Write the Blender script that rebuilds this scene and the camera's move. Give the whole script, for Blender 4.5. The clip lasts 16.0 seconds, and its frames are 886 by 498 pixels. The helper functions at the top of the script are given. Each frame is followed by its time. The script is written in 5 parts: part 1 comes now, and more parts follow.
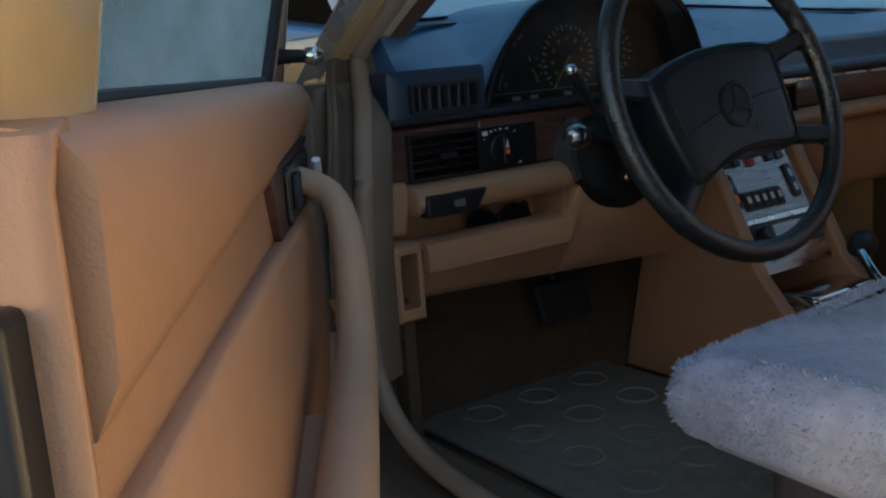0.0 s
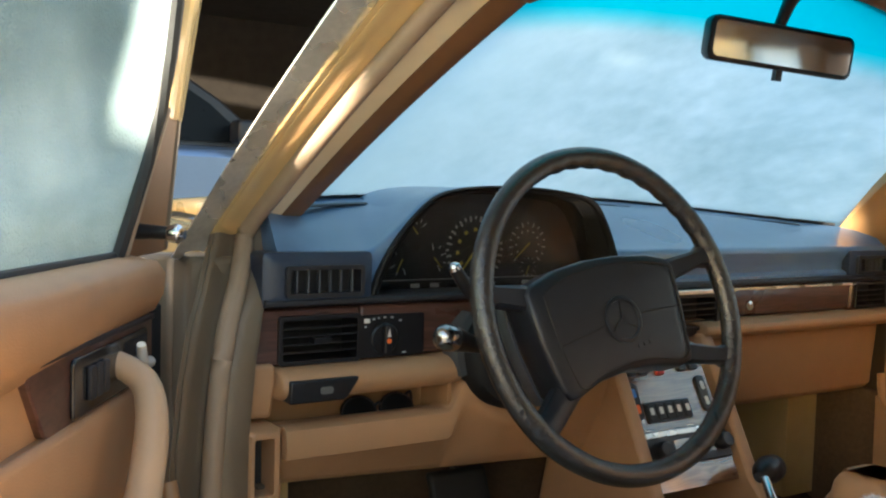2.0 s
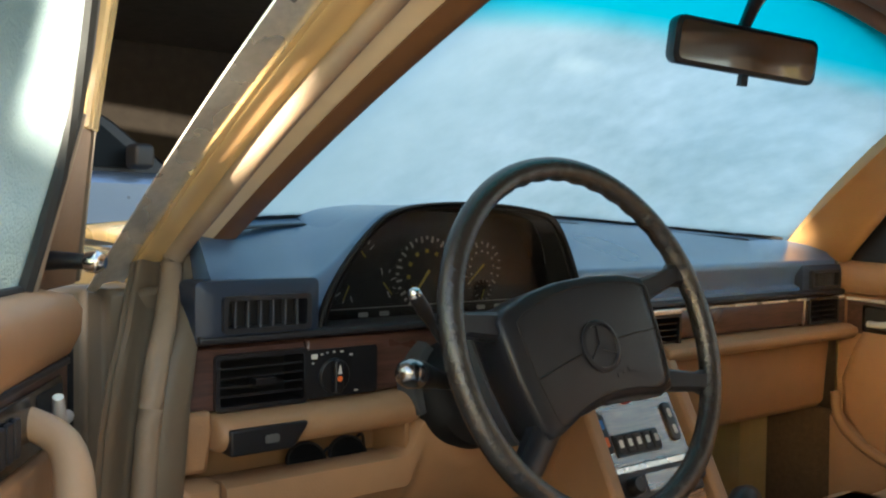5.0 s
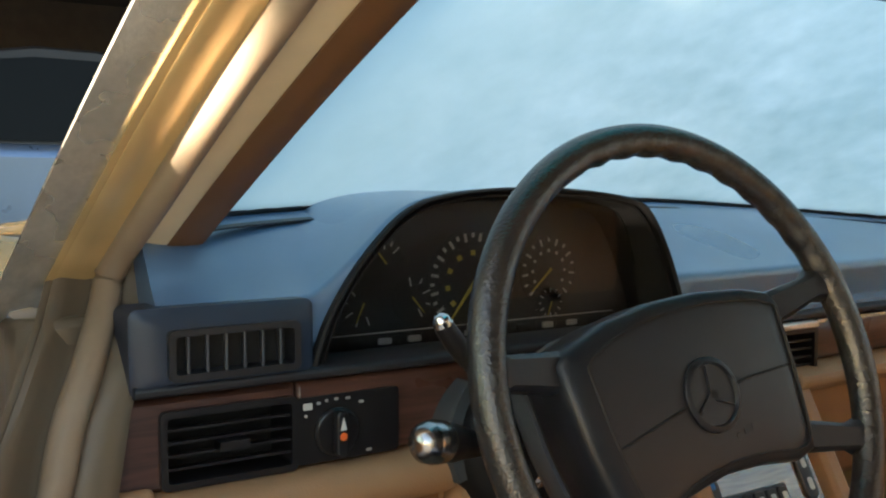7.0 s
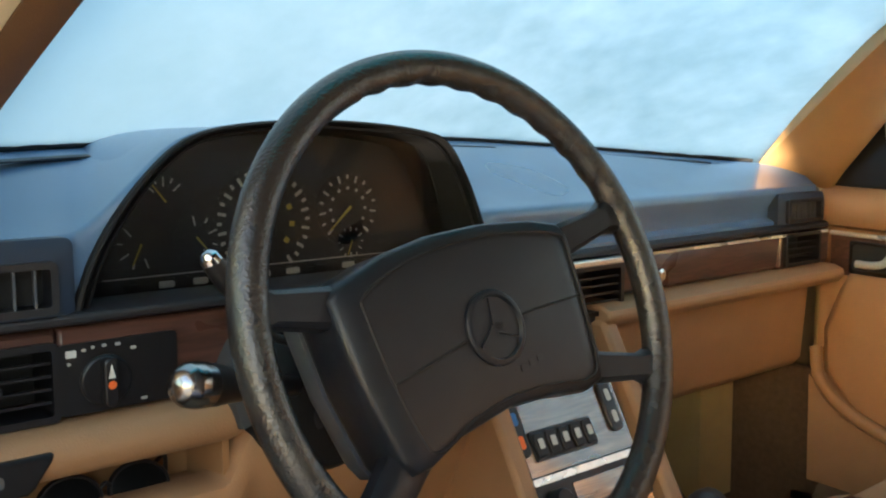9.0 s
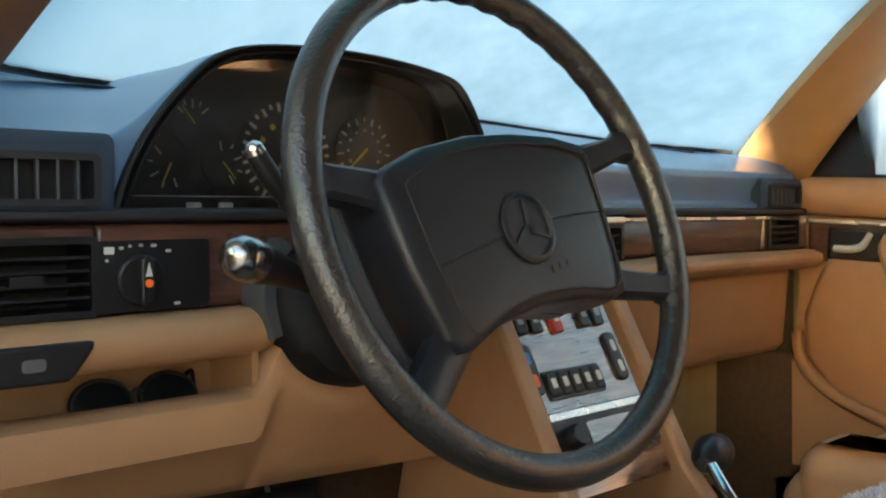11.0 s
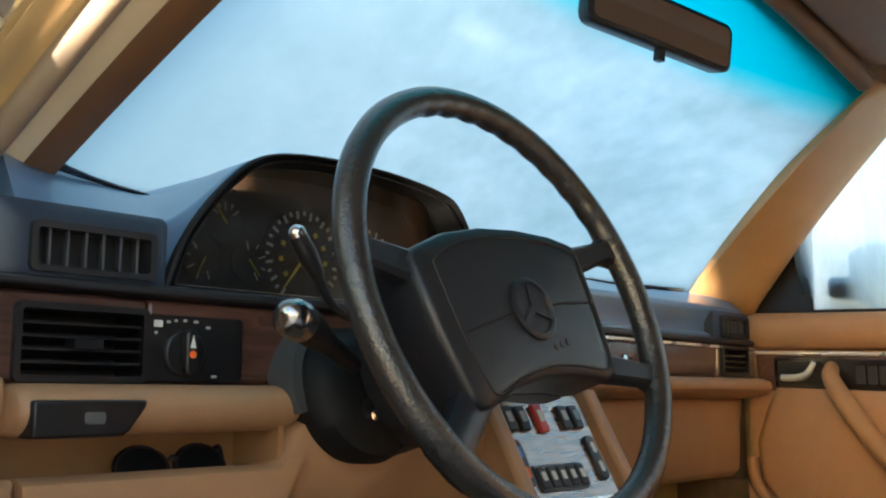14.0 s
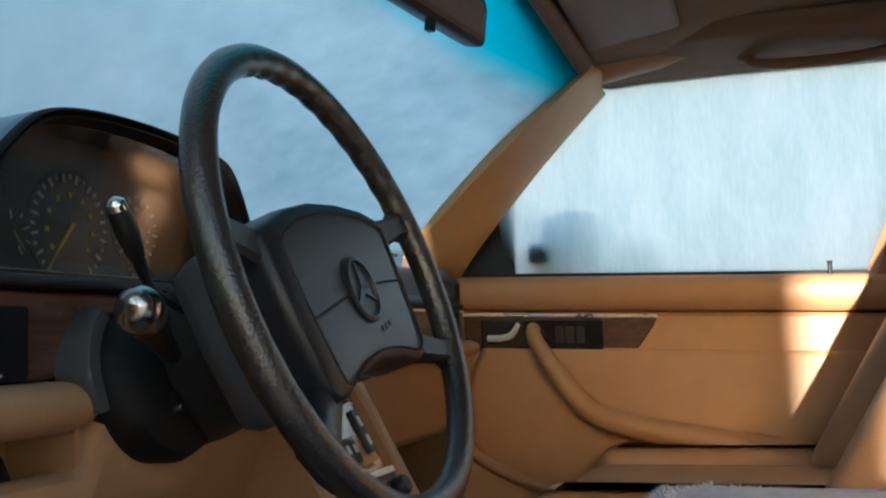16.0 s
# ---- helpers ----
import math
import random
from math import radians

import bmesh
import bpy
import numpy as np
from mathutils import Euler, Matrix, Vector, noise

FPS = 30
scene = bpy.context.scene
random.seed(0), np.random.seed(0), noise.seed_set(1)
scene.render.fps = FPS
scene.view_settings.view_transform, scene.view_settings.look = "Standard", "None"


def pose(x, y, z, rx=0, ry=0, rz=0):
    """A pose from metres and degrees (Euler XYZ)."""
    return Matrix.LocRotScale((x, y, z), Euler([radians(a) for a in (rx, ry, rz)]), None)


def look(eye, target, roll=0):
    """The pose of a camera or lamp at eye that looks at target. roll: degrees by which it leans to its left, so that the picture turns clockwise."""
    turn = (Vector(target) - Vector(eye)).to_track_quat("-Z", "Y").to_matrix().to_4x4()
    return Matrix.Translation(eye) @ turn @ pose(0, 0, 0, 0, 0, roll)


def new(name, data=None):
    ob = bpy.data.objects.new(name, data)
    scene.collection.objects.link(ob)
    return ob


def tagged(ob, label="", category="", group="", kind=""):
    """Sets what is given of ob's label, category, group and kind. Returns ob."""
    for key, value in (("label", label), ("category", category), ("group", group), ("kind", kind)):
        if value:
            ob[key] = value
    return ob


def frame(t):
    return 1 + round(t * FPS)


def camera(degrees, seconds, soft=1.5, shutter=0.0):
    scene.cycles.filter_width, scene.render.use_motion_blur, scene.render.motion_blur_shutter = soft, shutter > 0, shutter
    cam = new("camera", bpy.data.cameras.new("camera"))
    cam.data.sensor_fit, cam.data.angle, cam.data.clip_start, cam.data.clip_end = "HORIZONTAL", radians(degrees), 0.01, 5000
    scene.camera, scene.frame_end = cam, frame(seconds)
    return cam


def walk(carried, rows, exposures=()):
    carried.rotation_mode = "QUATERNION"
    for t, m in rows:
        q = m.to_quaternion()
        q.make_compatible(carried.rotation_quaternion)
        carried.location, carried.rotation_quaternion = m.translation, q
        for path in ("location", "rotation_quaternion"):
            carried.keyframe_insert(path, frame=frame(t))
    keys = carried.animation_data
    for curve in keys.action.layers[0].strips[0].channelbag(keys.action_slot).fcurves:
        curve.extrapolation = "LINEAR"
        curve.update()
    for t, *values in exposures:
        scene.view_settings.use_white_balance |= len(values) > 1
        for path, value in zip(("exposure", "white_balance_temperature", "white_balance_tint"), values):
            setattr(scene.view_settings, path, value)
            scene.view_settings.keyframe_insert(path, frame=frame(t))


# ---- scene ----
cam = camera(48.3, 16.0, soft=2.1)
PATH = [
    (0, (-1.428, -0.913, 0.909), (-0.324, 0.704, 0.505), -4.2),
    (0.5, (-1.321, -0.975, 0.914), (-0.370, 0.752, 0.578), -4.2),
    (1, (-1.294, -1.008, 0.948), (-0.365, 0.735, 0.631), -2.4),
    (1.5, (-1.259, -1.026, 0.964), (-0.278, 0.7, 0.723), -0.2),
    (2, (-1.23, -1.0, 0.977), (-0.146, 0.676, 0.845), 1.7),
    (2.5, (-1.213, -0.991, 0.972), (-0.064, 0.643, 0.888), 0.7),
    (3, (-1.199, -0.982, 0.973), (-0.041, 0.647, 0.915), 0.1),
    (3.5, (-1.223, -1.001, 0.986), (-0.057, 0.623, 0.935), -0.1),
    (6, (-1.147, -0.668, 0.954), (0.137, 0.863, 0.857), 1.3),
    (6.5, (-1.043, -0.616, 0.966), (0.123, 1.004, 0.836), 0.7),
    (7, (-0.939, -0.579, 0.984), (0.149, 1.093, 0.845), -0.1),
    (7.5, (-0.921, -0.535, 0.97), (0.203, 1.11, 0.803), 1.8),
    (8, (-0.853, -0.561, 0.966), (0.397, 0.986, 0.751), 2.1),
    (8.5, (-0.847, -0.578, 0.969), (0.429, 0.945, 0.738), -0.1),
    (9, (-0.854, -0.596, 0.961), (0.441, 0.911, 0.731), -0.4),
    (9.5, (-0.886, -0.589, 0.908), (0.405, 0.924, 0.698), -0.8),
    (12, (-0.937, -0.563, 0.784), (0.495, 0.832, 0.818), -0.2),
    (12.5, (-0.942, -0.557, 0.762), (0.486, 0.841, 0.853), -0.2),
    (13, (-0.977, -0.547, 0.733), (0.473, 0.821, 0.894), 0.3),
    (13.5, (-1.012, -0.583, 0.722), (0.437, 0.775, 0.96), -0.6),
    (14, (-1.064, -0.584, 0.707), (0.402, 0.742, 1.009), -0.2),
    (14.5, (-1.109, -0.518, 0.721), (0.496, 0.641, 1.009), 0.6),
    (15, (-1.119, -0.447, 0.729), (0.633, 0.487, 0.967), 0.2),
    (15.5, (-1.119, -0.399, 0.738), (0.724, 0.349, 0.936), -1.4),
    (16, (-1.134, -0.374, 0.746), (0.746, 0.281, 0.929), -2.1),
]
EXPOSURES = [(0, 1.75, 4700, 10), (0.5, 3.1, 4700, 10), (1, 3.45, 5000, 10), (2, 3.3, 5900, 10), (3.5, 3.15, 6000, 10), (6, 3.2, 6050, 10), (7.5, 3.25, 6050, 10), (9, 3.55, 5950, 10), (12.5, 3.55, 5900, 10), (14.5, 3.2, 5700, 10), (16, 2.65, 5450, 10)]
walk(cam, [(t, look(eye, target, roll)) for t, eye, target, roll in PATH], EXPOSURES)

# world, sun
world = bpy.data.worlds.new("world")
scene.world = world
world.use_nodes = True
wn = world.node_tree.nodes
sky = wn.new("ShaderNodeTexSky")
sky.sky_type, sky.sun_disc = "NISHITA", False
SUN_EL, SUN_AZ = radians(5.0), radians(188.6)
sky.dust_density, sky.ozone_density = 2.8, 1.0
sky.sun_elevation, sky.sun_rotation = SUN_EL, radians(-98.6)
world.node_tree.links.new(sky.outputs[0], wn["Background"].inputs[0])
wn["Background"].inputs[1].default_value = 0.15
sun = new("sun", bpy.data.lights.new("sun", "SUN"))
sun.data.energy, sun.data.angle, sun.data.color = 3.6, radians(0.6), (1.0, 0.82, 0.58)
to_sun = Vector((math.cos(SUN_AZ) * math.cos(SUN_EL), math.sin(SUN_AZ) * math.cos(SUN_EL), math.sin(SUN_EL)))
sun.matrix_world = look((-4, -1, 3), Vector((-4, -1, 3)) - to_sun)


# materials
def mat(name, color, rough=0.5, metal=0.0, grain=0.0, scale=60.0, bump=0.0, bump_scale=400.0, tint=None, coat=0.0, spec=0.5):
    """Principled surface with two scales of colour variation and a fine relief."""
    m = bpy.data.materials.new(name)
    m.use_nodes = True
    t = m.node_tree
    b = t.nodes["Principled BSDF"]
    b.inputs["Roughness"].default_value = rough
    b.inputs["Metallic"].default_value = metal
    b.inputs["Coat Weight"].default_value = coat
    b.inputs["Specular IOR Level"].default_value = spec
    co = t.nodes.new("ShaderNodeTexCoord")
    n1 = t.nodes.new("ShaderNodeTexNoise")
    n1.inputs["Scale"].default_value, n1.inputs["Detail"].default_value = scale, 6
    n2 = t.nodes.new("ShaderNodeTexNoise")
    n2.inputs["Scale"].default_value, n2.inputs["Detail"].default_value = scale / 9, 3
    add = t.nodes.new("ShaderNodeMath")
    add.operation = "ADD"
    for n in (n1, n2):
        t.links.new(co.outputs["Object"], n.inputs["Vector"])
    t.links.new(n1.outputs[0], add.inputs[0])
    t.links.new(n2.outputs[0], add.inputs[1])
    ramp = t.nodes.new("ShaderNodeMapRange")
    ramp.inputs[1].default_value, ramp.inputs[2].default_value = 0.6, 1.4
    t.links.new(add.outputs[0], ramp.inputs[0])
    mix = t.nodes.new("ShaderNodeMix")
    mix.data_type = "RGBA"
    c = Vector(color)
    d = Vector(tint) if tint else c * (1 - grain)
    mix.inputs[6].default_value, mix.inputs[7].default_value = (*d, 1), (*(c * (1 + grain * 0.4)), 1)
    t.links.new(ramp.outputs[0], mix.inputs[0])
    t.links.new(mix.outputs[2], b.inputs["Base Color"])
    rr = t.nodes.new("ShaderNodeMapRange")
    rr.inputs[3].default_value, rr.inputs[4].default_value = max(0.02, rough - 0.07), min(1, rough + 0.07)
    t.links.new(n2.outputs[0], rr.inputs[0])
    t.links.new(rr.outputs[0], b.inputs["Roughness"])
    if bump:
        n3 = t.nodes.new("ShaderNodeTexNoise")
        n3.inputs["Scale"].default_value, n3.inputs["Detail"].default_value = bump_scale, 2
        t.links.new(co.outputs["Object"], n3.inputs["Vector"])
        bp = t.nodes.new("ShaderNodeBump")
        bp.inputs["Strength"].default_value, bp.inputs["Distance"].default_value = bump, 0.002
        t.links.new(n3.outputs[0], bp.inputs["Height"])
        t.links.new(bp.outputs[0], b.inputs["Normal"])
    return m


def frosted(name, color, clear=0.3, rough=0.3, scale=30.0, drops=False, band=None, low=0.72, streak=(0.5, 0.35, 0.9), thin=None):
    """Glass under frost and dew: scattering film, with a part that lets blurred shapes through; thin: x range of a
    dimming painted in as shade, and its colour there.
    """
    m = bpy.data.materials.new(name)
    m.use_nodes = True
    t = m.node_tree
    t.nodes.remove(t.nodes["Principled BSDF"])
    out = t.nodes["Material Output"]
    co = t.nodes.new("ShaderNodeTexCoord")
    n1 = t.nodes.new("ShaderNodeTexNoise")
    n1.inputs["Scale"].default_value, n1.inputs["Detail"].default_value = scale, 8
    mp = t.nodes.new("ShaderNodeMapping")
    mp.inputs["Scale"].default_value = streak
    mp.inputs["Rotation"].default_value = (0.3, 0.5, 0.6) if streak[0] < 1 else (0, 0, 0)
    t.links.new(co.outputs["Object"], mp.inputs[0])
    t.links.new(mp.outputs[0], n1.inputs["Vector"])
    mix = t.nodes.new("ShaderNodeMix")
    mix.data_type = "RGBA"
    c = Vector(color)
    mix.inputs[6].default_value, mix.inputs[7].default_value = (c.x * low * 0.92, c.y * low, c.z * low, 1), (*c, 1)
    rg = t.nodes.new("ShaderNodeMapRange")
    rg.inputs[1].default_value, rg.inputs[2].default_value = 0.3, 0.7
    n4 = t.nodes.new("ShaderNodeTexNoise")
    n4.inputs["Scale"].default_value, n4.inputs["Detail"].default_value, n4.inputs["Distortion"].default_value = 7.0, 5, 0.8
    t.links.new(mp.outputs[0], n4.inputs["Vector"])
    ad = t.nodes.new("ShaderNodeMix")
    ad.inputs[0].default_value = 0.6
    t.links.new(n1.outputs[0], ad.inputs[2])
    t.links.new(n4.outputs[0], ad.inputs[3])
    t.links.new(ad.outputs[0], rg.inputs[0])
    t.links.new(rg.outputs[0], mix.inputs[0])
    tr = t.nodes.new("ShaderNodeBsdfTranslucent")
    rf = t.nodes.new("ShaderNodeBsdfRefraction")
    rf.inputs["Roughness"].default_value, rf.inputs["IOR"].default_value = rough, 1.03
    col = mix.outputs[2]
    # dimming along x, shade put into the film's colour
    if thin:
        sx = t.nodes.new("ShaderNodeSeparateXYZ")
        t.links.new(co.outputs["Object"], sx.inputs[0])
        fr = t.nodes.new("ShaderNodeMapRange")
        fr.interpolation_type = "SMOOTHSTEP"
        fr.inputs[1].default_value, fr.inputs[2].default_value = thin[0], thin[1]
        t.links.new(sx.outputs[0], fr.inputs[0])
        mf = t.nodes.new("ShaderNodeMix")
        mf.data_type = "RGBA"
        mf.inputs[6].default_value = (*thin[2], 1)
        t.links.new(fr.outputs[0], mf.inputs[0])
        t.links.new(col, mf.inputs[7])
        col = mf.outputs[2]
    if band:
        z0, z1, bc = band
        sp = t.nodes.new("ShaderNodeSeparateXYZ")
        t.links.new(co.outputs["Object"], sp.inputs[0])
        br = t.nodes.new("ShaderNodeMapRange")
        br.interpolation_type = "SMOOTHSTEP"
        br.inputs[1].default_value, br.inputs[2].default_value = z0, z1
        sq = t.nodes.new("ShaderNodeMath")
        sq.operation = "MULTIPLY"
        t.links.new(sp.outputs[0], sq.inputs[0])
        t.links.new(sp.outputs[0], sq.inputs[1])
        ma = t.nodes.new("ShaderNodeMath")
        ma.operation = "MULTIPLY_ADD"
        ma.inputs[1].default_value = 0.22
        t.links.new(sq.outputs[0], ma.inputs[0])
        t.links.new(sp.outputs[2], ma.inputs[2])
        t.links.new(ma.outputs[0], br.inputs[0])
        m2 = t.nodes.new("ShaderNodeMix")
        m2.data_type = "RGBA"
        m2.inputs[7].default_value = (*bc, 1)
        t.links.new(br.outputs[0], m2.inputs[0])
        t.links.new(col, m2.inputs[6])
        col = m2.outputs[2]
    t.links.new(col, tr.inputs[0])
    t.links.new(col, rf.inputs[0])
    sh = t.nodes.new("ShaderNodeMixShader")
    sh.inputs[0].default_value = clear
    t.links.new(tr.outputs[0], sh.inputs[1])
    t.links.new(rf.outputs[0], sh.inputs[2])
    if drops:
        vo = t.nodes.new("ShaderNodeTexVoronoi")
        vo.inputs["Scale"].default_value = 260
        t.links.new(co.outputs["Object"], vo.inputs["Vector"])
        bp = t.nodes.new("ShaderNodeBump")
        bp.inputs["Strength"].default_value, bp.inputs["Distance"].default_value = 0.45, 0.006
        t.links.new(vo.outputs[0], bp.inputs["Height"])
        t.links.new(bp.outputs[0], rf.inputs["Normal"])
        t.links.new(bp.outputs[0], tr.inputs["Normal"])
    t.links.new(sh.outputs[0], out.inputs[0])
    return m


def wood(name, dark, light, rough=0.3):
    m = mat(name, light, rough, coat=0.15)
    t = m.node_tree
    co = t.nodes.new("ShaderNodeTexCoord")
    mp = t.nodes.new("ShaderNodeMapping")
    mp.inputs["Scale"].default_value = (2.5, 9, 22)
    mp.inputs["Rotation"].default_value = (0, 0.35, 0)
    nz = t.nodes.new("ShaderNodeTexNoise")
    nz.inputs["Scale"].default_value, nz.inputs["Detail"].default_value, nz.inputs["Distortion"].default_value = 4, 9, 1.2
    rp = t.nodes.new("ShaderNodeValToRGB")
    rp.color_ramp.elements[0].color, rp.color_ramp.elements[1].color = (*dark, 1), (*light, 1)
    rp.color_ramp.elements[0].position, rp.color_ramp.elements[1].position = 0.35, 0.68
    t.links.new(co.outputs["Object"], mp.inputs[0])
    t.links.new(mp.outputs[0], nz.inputs["Vector"])
    t.links.new(nz.outputs[0], rp.inputs[0])
    t.links.new(rp.outputs[0], t.nodes["Principled BSDF"].inputs["Base Color"])
    return m


TAN = mat("tan_vinyl", (0.405, 0.228, 0.115), 0.5, grain=0.10, scale=25, bump=0.25, bump_scale=500)
TAN_HARD = mat("tan_plastic", (0.36, 0.20, 0.092), 0.42, grain=0.10, scale=30, bump=0.12, bump_scale=700)
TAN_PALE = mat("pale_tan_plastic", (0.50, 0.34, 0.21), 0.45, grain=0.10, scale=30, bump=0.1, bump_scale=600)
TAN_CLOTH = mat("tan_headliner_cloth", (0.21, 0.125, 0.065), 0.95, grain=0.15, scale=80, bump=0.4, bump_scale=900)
CARPET = mat("brown_carpet", (0.12, 0.075, 0.040), 1.0, grain=0.4, scale=90, bump=0.8, bump_scale=900)
MAT_RUG = mat("grey_rubber_mat", (0.27, 0.24, 0.18), 0.85, grain=0.35, scale=40, bump=0.5, bump_scale=300)
# base blue raised above the navy vinyl's, imitating sheen from the windscreen
BLUE_PAD = mat("blue_sheen_dash_vinyl", (0.105, 0.20, 0.365), 0.30, grain=0.22, scale=14, bump=0.18, bump_scale=900, spec=1.0, coat=0.25)
DARK_PAD = mat("black_dash_plastic", (0.016, 0.017, 0.022), 0.5, grain=0.25, scale=30, bump=0.2, bump_scale=800)
BLACK = mat("black_plastic", (0.009, 0.009, 0.011), 0.4, grain=0.2, scale=40)
WHEEL = mat("worn_black_leather", (0.024, 0.024, 0.025), 0.20, grain=0.3, scale=60, bump=0.45, bump_scale=420, spec=0.8)
HUB = mat("hub_black_foam", (0.011, 0.013, 0.018), 0.33, grain=0.2, scale=40, bump=0.2, bump_scale=900, spec=0.4)
LIP_BLACK = mat("matt_black_lip", (0.010, 0.010, 0.011), 0.62, grain=0.2, scale=40, spec=0.2)
SEAM = mat("black_groove", (0.008, 0.008, 0.009), 0.7)
CHROME = mat("chrome", (0.72, 0.72, 0.72), 0.14, metal=1.0, grain=0.08, scale=30)
# strip, flange and gold tones raised to stand in for sun on the pillar
DULL_CHROME = mat("weathered_bright_trim", (0.86, 0.83, 0.77), 0.28, metal=0.7, grain=0.22, scale=120, bump=0.1, bump_scale=260)
LIT_GOLD = mat("lit_gold_flange", (0.86, 0.72, 0.48), 0.34, grain=0.12, scale=30)
GOLD = mat("gold_paint", (0.84, 0.62, 0.30), 0.26, metal=0.35, grain=0.12, scale=20, coat=0.5)
# gold paint darkened to stand in for shade in the door opening
SHADED_GOLD = mat("shaded_gold_jamb", (0.20, 0.155, 0.105), 0.45, metal=0.2, grain=0.25, scale=12, bump=0.1, bump_scale=200)
SEAL = mat("beige_rubber_seal", (0.32, 0.235, 0.16), 0.55, grain=0.15, scale=40)
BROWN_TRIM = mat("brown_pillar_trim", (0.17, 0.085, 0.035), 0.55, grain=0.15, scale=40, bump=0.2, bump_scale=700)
BLACK_RUBBER = mat("black_rubber", (0.015, 0.015, 0.015), 0.65, grain=0.2)
WOOD = wood("zebrano_veneer", (0.050, 0.024, 0.018), (0.110, 0.053, 0.040))
WOOD2 = wood("console_veneer", (0.09, 0.045, 0.025), (0.27, 0.14, 0.075), 0.10)
W2 = WOOD2.node_tree.nodes["Principled BSDF"]
W2.inputs["Coat Weight"].default_value, W2.inputs["Coat Roughness"].default_value, W2.inputs["Coat IOR"].default_value = 1.0, 0.12, 1.9
WHITE = mat("white_marking", (0.62, 0.62, 0.60), 0.6)
DIAL_WHITE = mat("dial_marking", (0.36, 0.36, 0.34), 0.6)
YELLOW = mat("yellow_marking", (0.36, 0.30, 0.05), 0.6)
GREYMARK = mat("grey_marking", (0.40, 0.40, 0.39), 0.6)
ORANGE = mat("orange_marking", (0.85, 0.16, 0.03), 0.5)
RED = mat("red_switch", (0.55, 0.05, 0.04), 0.4)
BLUE = mat("blue_marking", (0.05, 0.2, 0.55), 0.5)
FUR = mat("grey_lambskin", (0.46, 0.49, 0.60), 1.0, grain=0.30, scale=50, bump=1.0, bump_scale=120)
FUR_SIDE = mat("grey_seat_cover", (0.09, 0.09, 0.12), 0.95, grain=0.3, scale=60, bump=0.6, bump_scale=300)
CONCRETE = mat("driveway_concrete", (0.42, 0.40, 0.37), 0.9, grain=0.25, scale=3, bump=0.4, bump_scale=60)
WALL = mat("garage_plaster", (0.30, 0.28, 0.25), 0.9, grain=0.2, scale=4)
PALE_WALL = mat("bounce_wall_plaster", (0.20, 0.235, 0.27), 0.9, grain=0.12, scale=3)
DARKWALL = mat("garage_dark_board", (0.06, 0.05, 0.04), 0.9, grain=0.4, scale=6)
POD_BLUE = mat("dark_navy_vent_plastic", (0.024, 0.038, 0.068), 0.40, grain=0.15, scale=30, bump=0.15, bump_scale=900)
# pale half-metal base imitates bright reflections on the chrome door handles
HANDLE_GLINT = mat("glinting_handle_metal", (0.80, 0.80, 0.80), 0.30, metal=0.45, grain=0.08)
# near-black stands in for garage shade on the parked car's roof and mirror
CAR_SHADE = mat("shaded_car_paint", (0.012, 0.012, 0.014), 0.5)
# pale blue put in for the sky reflected on the door mirror
MIRROR_SKY = mat("mirror_sky_tone", (0.45, 0.74, 0.92), 0.35, grain=0.05)
STALK_METAL = mat("dark_bright_metal", (0.42, 0.42, 0.42), 0.22, metal=1.0, grain=0.1)
# tan lightened to stand in for light falling on the right pillar
LIT_PILLAR_TAN = mat("lit_pillar_tan_vinyl", (0.50, 0.28, 0.11), 0.5, grain=0.1, scale=25, bump=0.15, bump_scale=700)
GLOSS_BLACK = mat("gloss_black_plastic", (0.012, 0.012, 0.014), 0.16, grain=0.1, spec=0.8)
DIM_MARK = mat("dim_marking", (0.10, 0.10, 0.10), 0.6)
SILVER = mat("silver_blue_paint", (0.16, 0.22, 0.33), 0.3, metal=0.6, grain=0.05, coat=0.5)
CARGLASS = mat("dark_car_glass", (0.006, 0.007, 0.008), 0.3, spec=0.08)
BLADE = mat("grey_vent_blade", (0.075, 0.082, 0.095), 0.45)
COLLAR = mat("grey_collar_plastic", (0.055, 0.058, 0.062), 0.45, grain=0.1)
TYRE = mat("tyre_rubber", (0.02, 0.02, 0.02), 0.9)
LENS_GLASS = mat("gauge_cover_glass", (1, 1, 1), 0.05)
b_ = LENS_GLASS.node_tree.nodes["Principled BSDF"]
b_.inputs["Transmission Weight"].default_value, b_.inputs["IOR"].default_value = 1.0, 1.5
# windscreen colour darkened towards the left in place of shade
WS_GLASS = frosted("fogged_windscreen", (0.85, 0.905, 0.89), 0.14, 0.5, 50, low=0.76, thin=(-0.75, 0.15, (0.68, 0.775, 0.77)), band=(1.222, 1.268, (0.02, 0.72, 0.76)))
SIDE_GLASS = frosted("fogged_side_glass", (0.97, 0.99, 0.985), 0.34, 0.42, 60, low=0.86, streak=(3.0, 3.0, 0.35))
DOOR_GLASS = frosted("dewy_door_glass", (0.80, 0.95, 1.0), 0.70, 0.16, 9, low=0.55, drops=True)


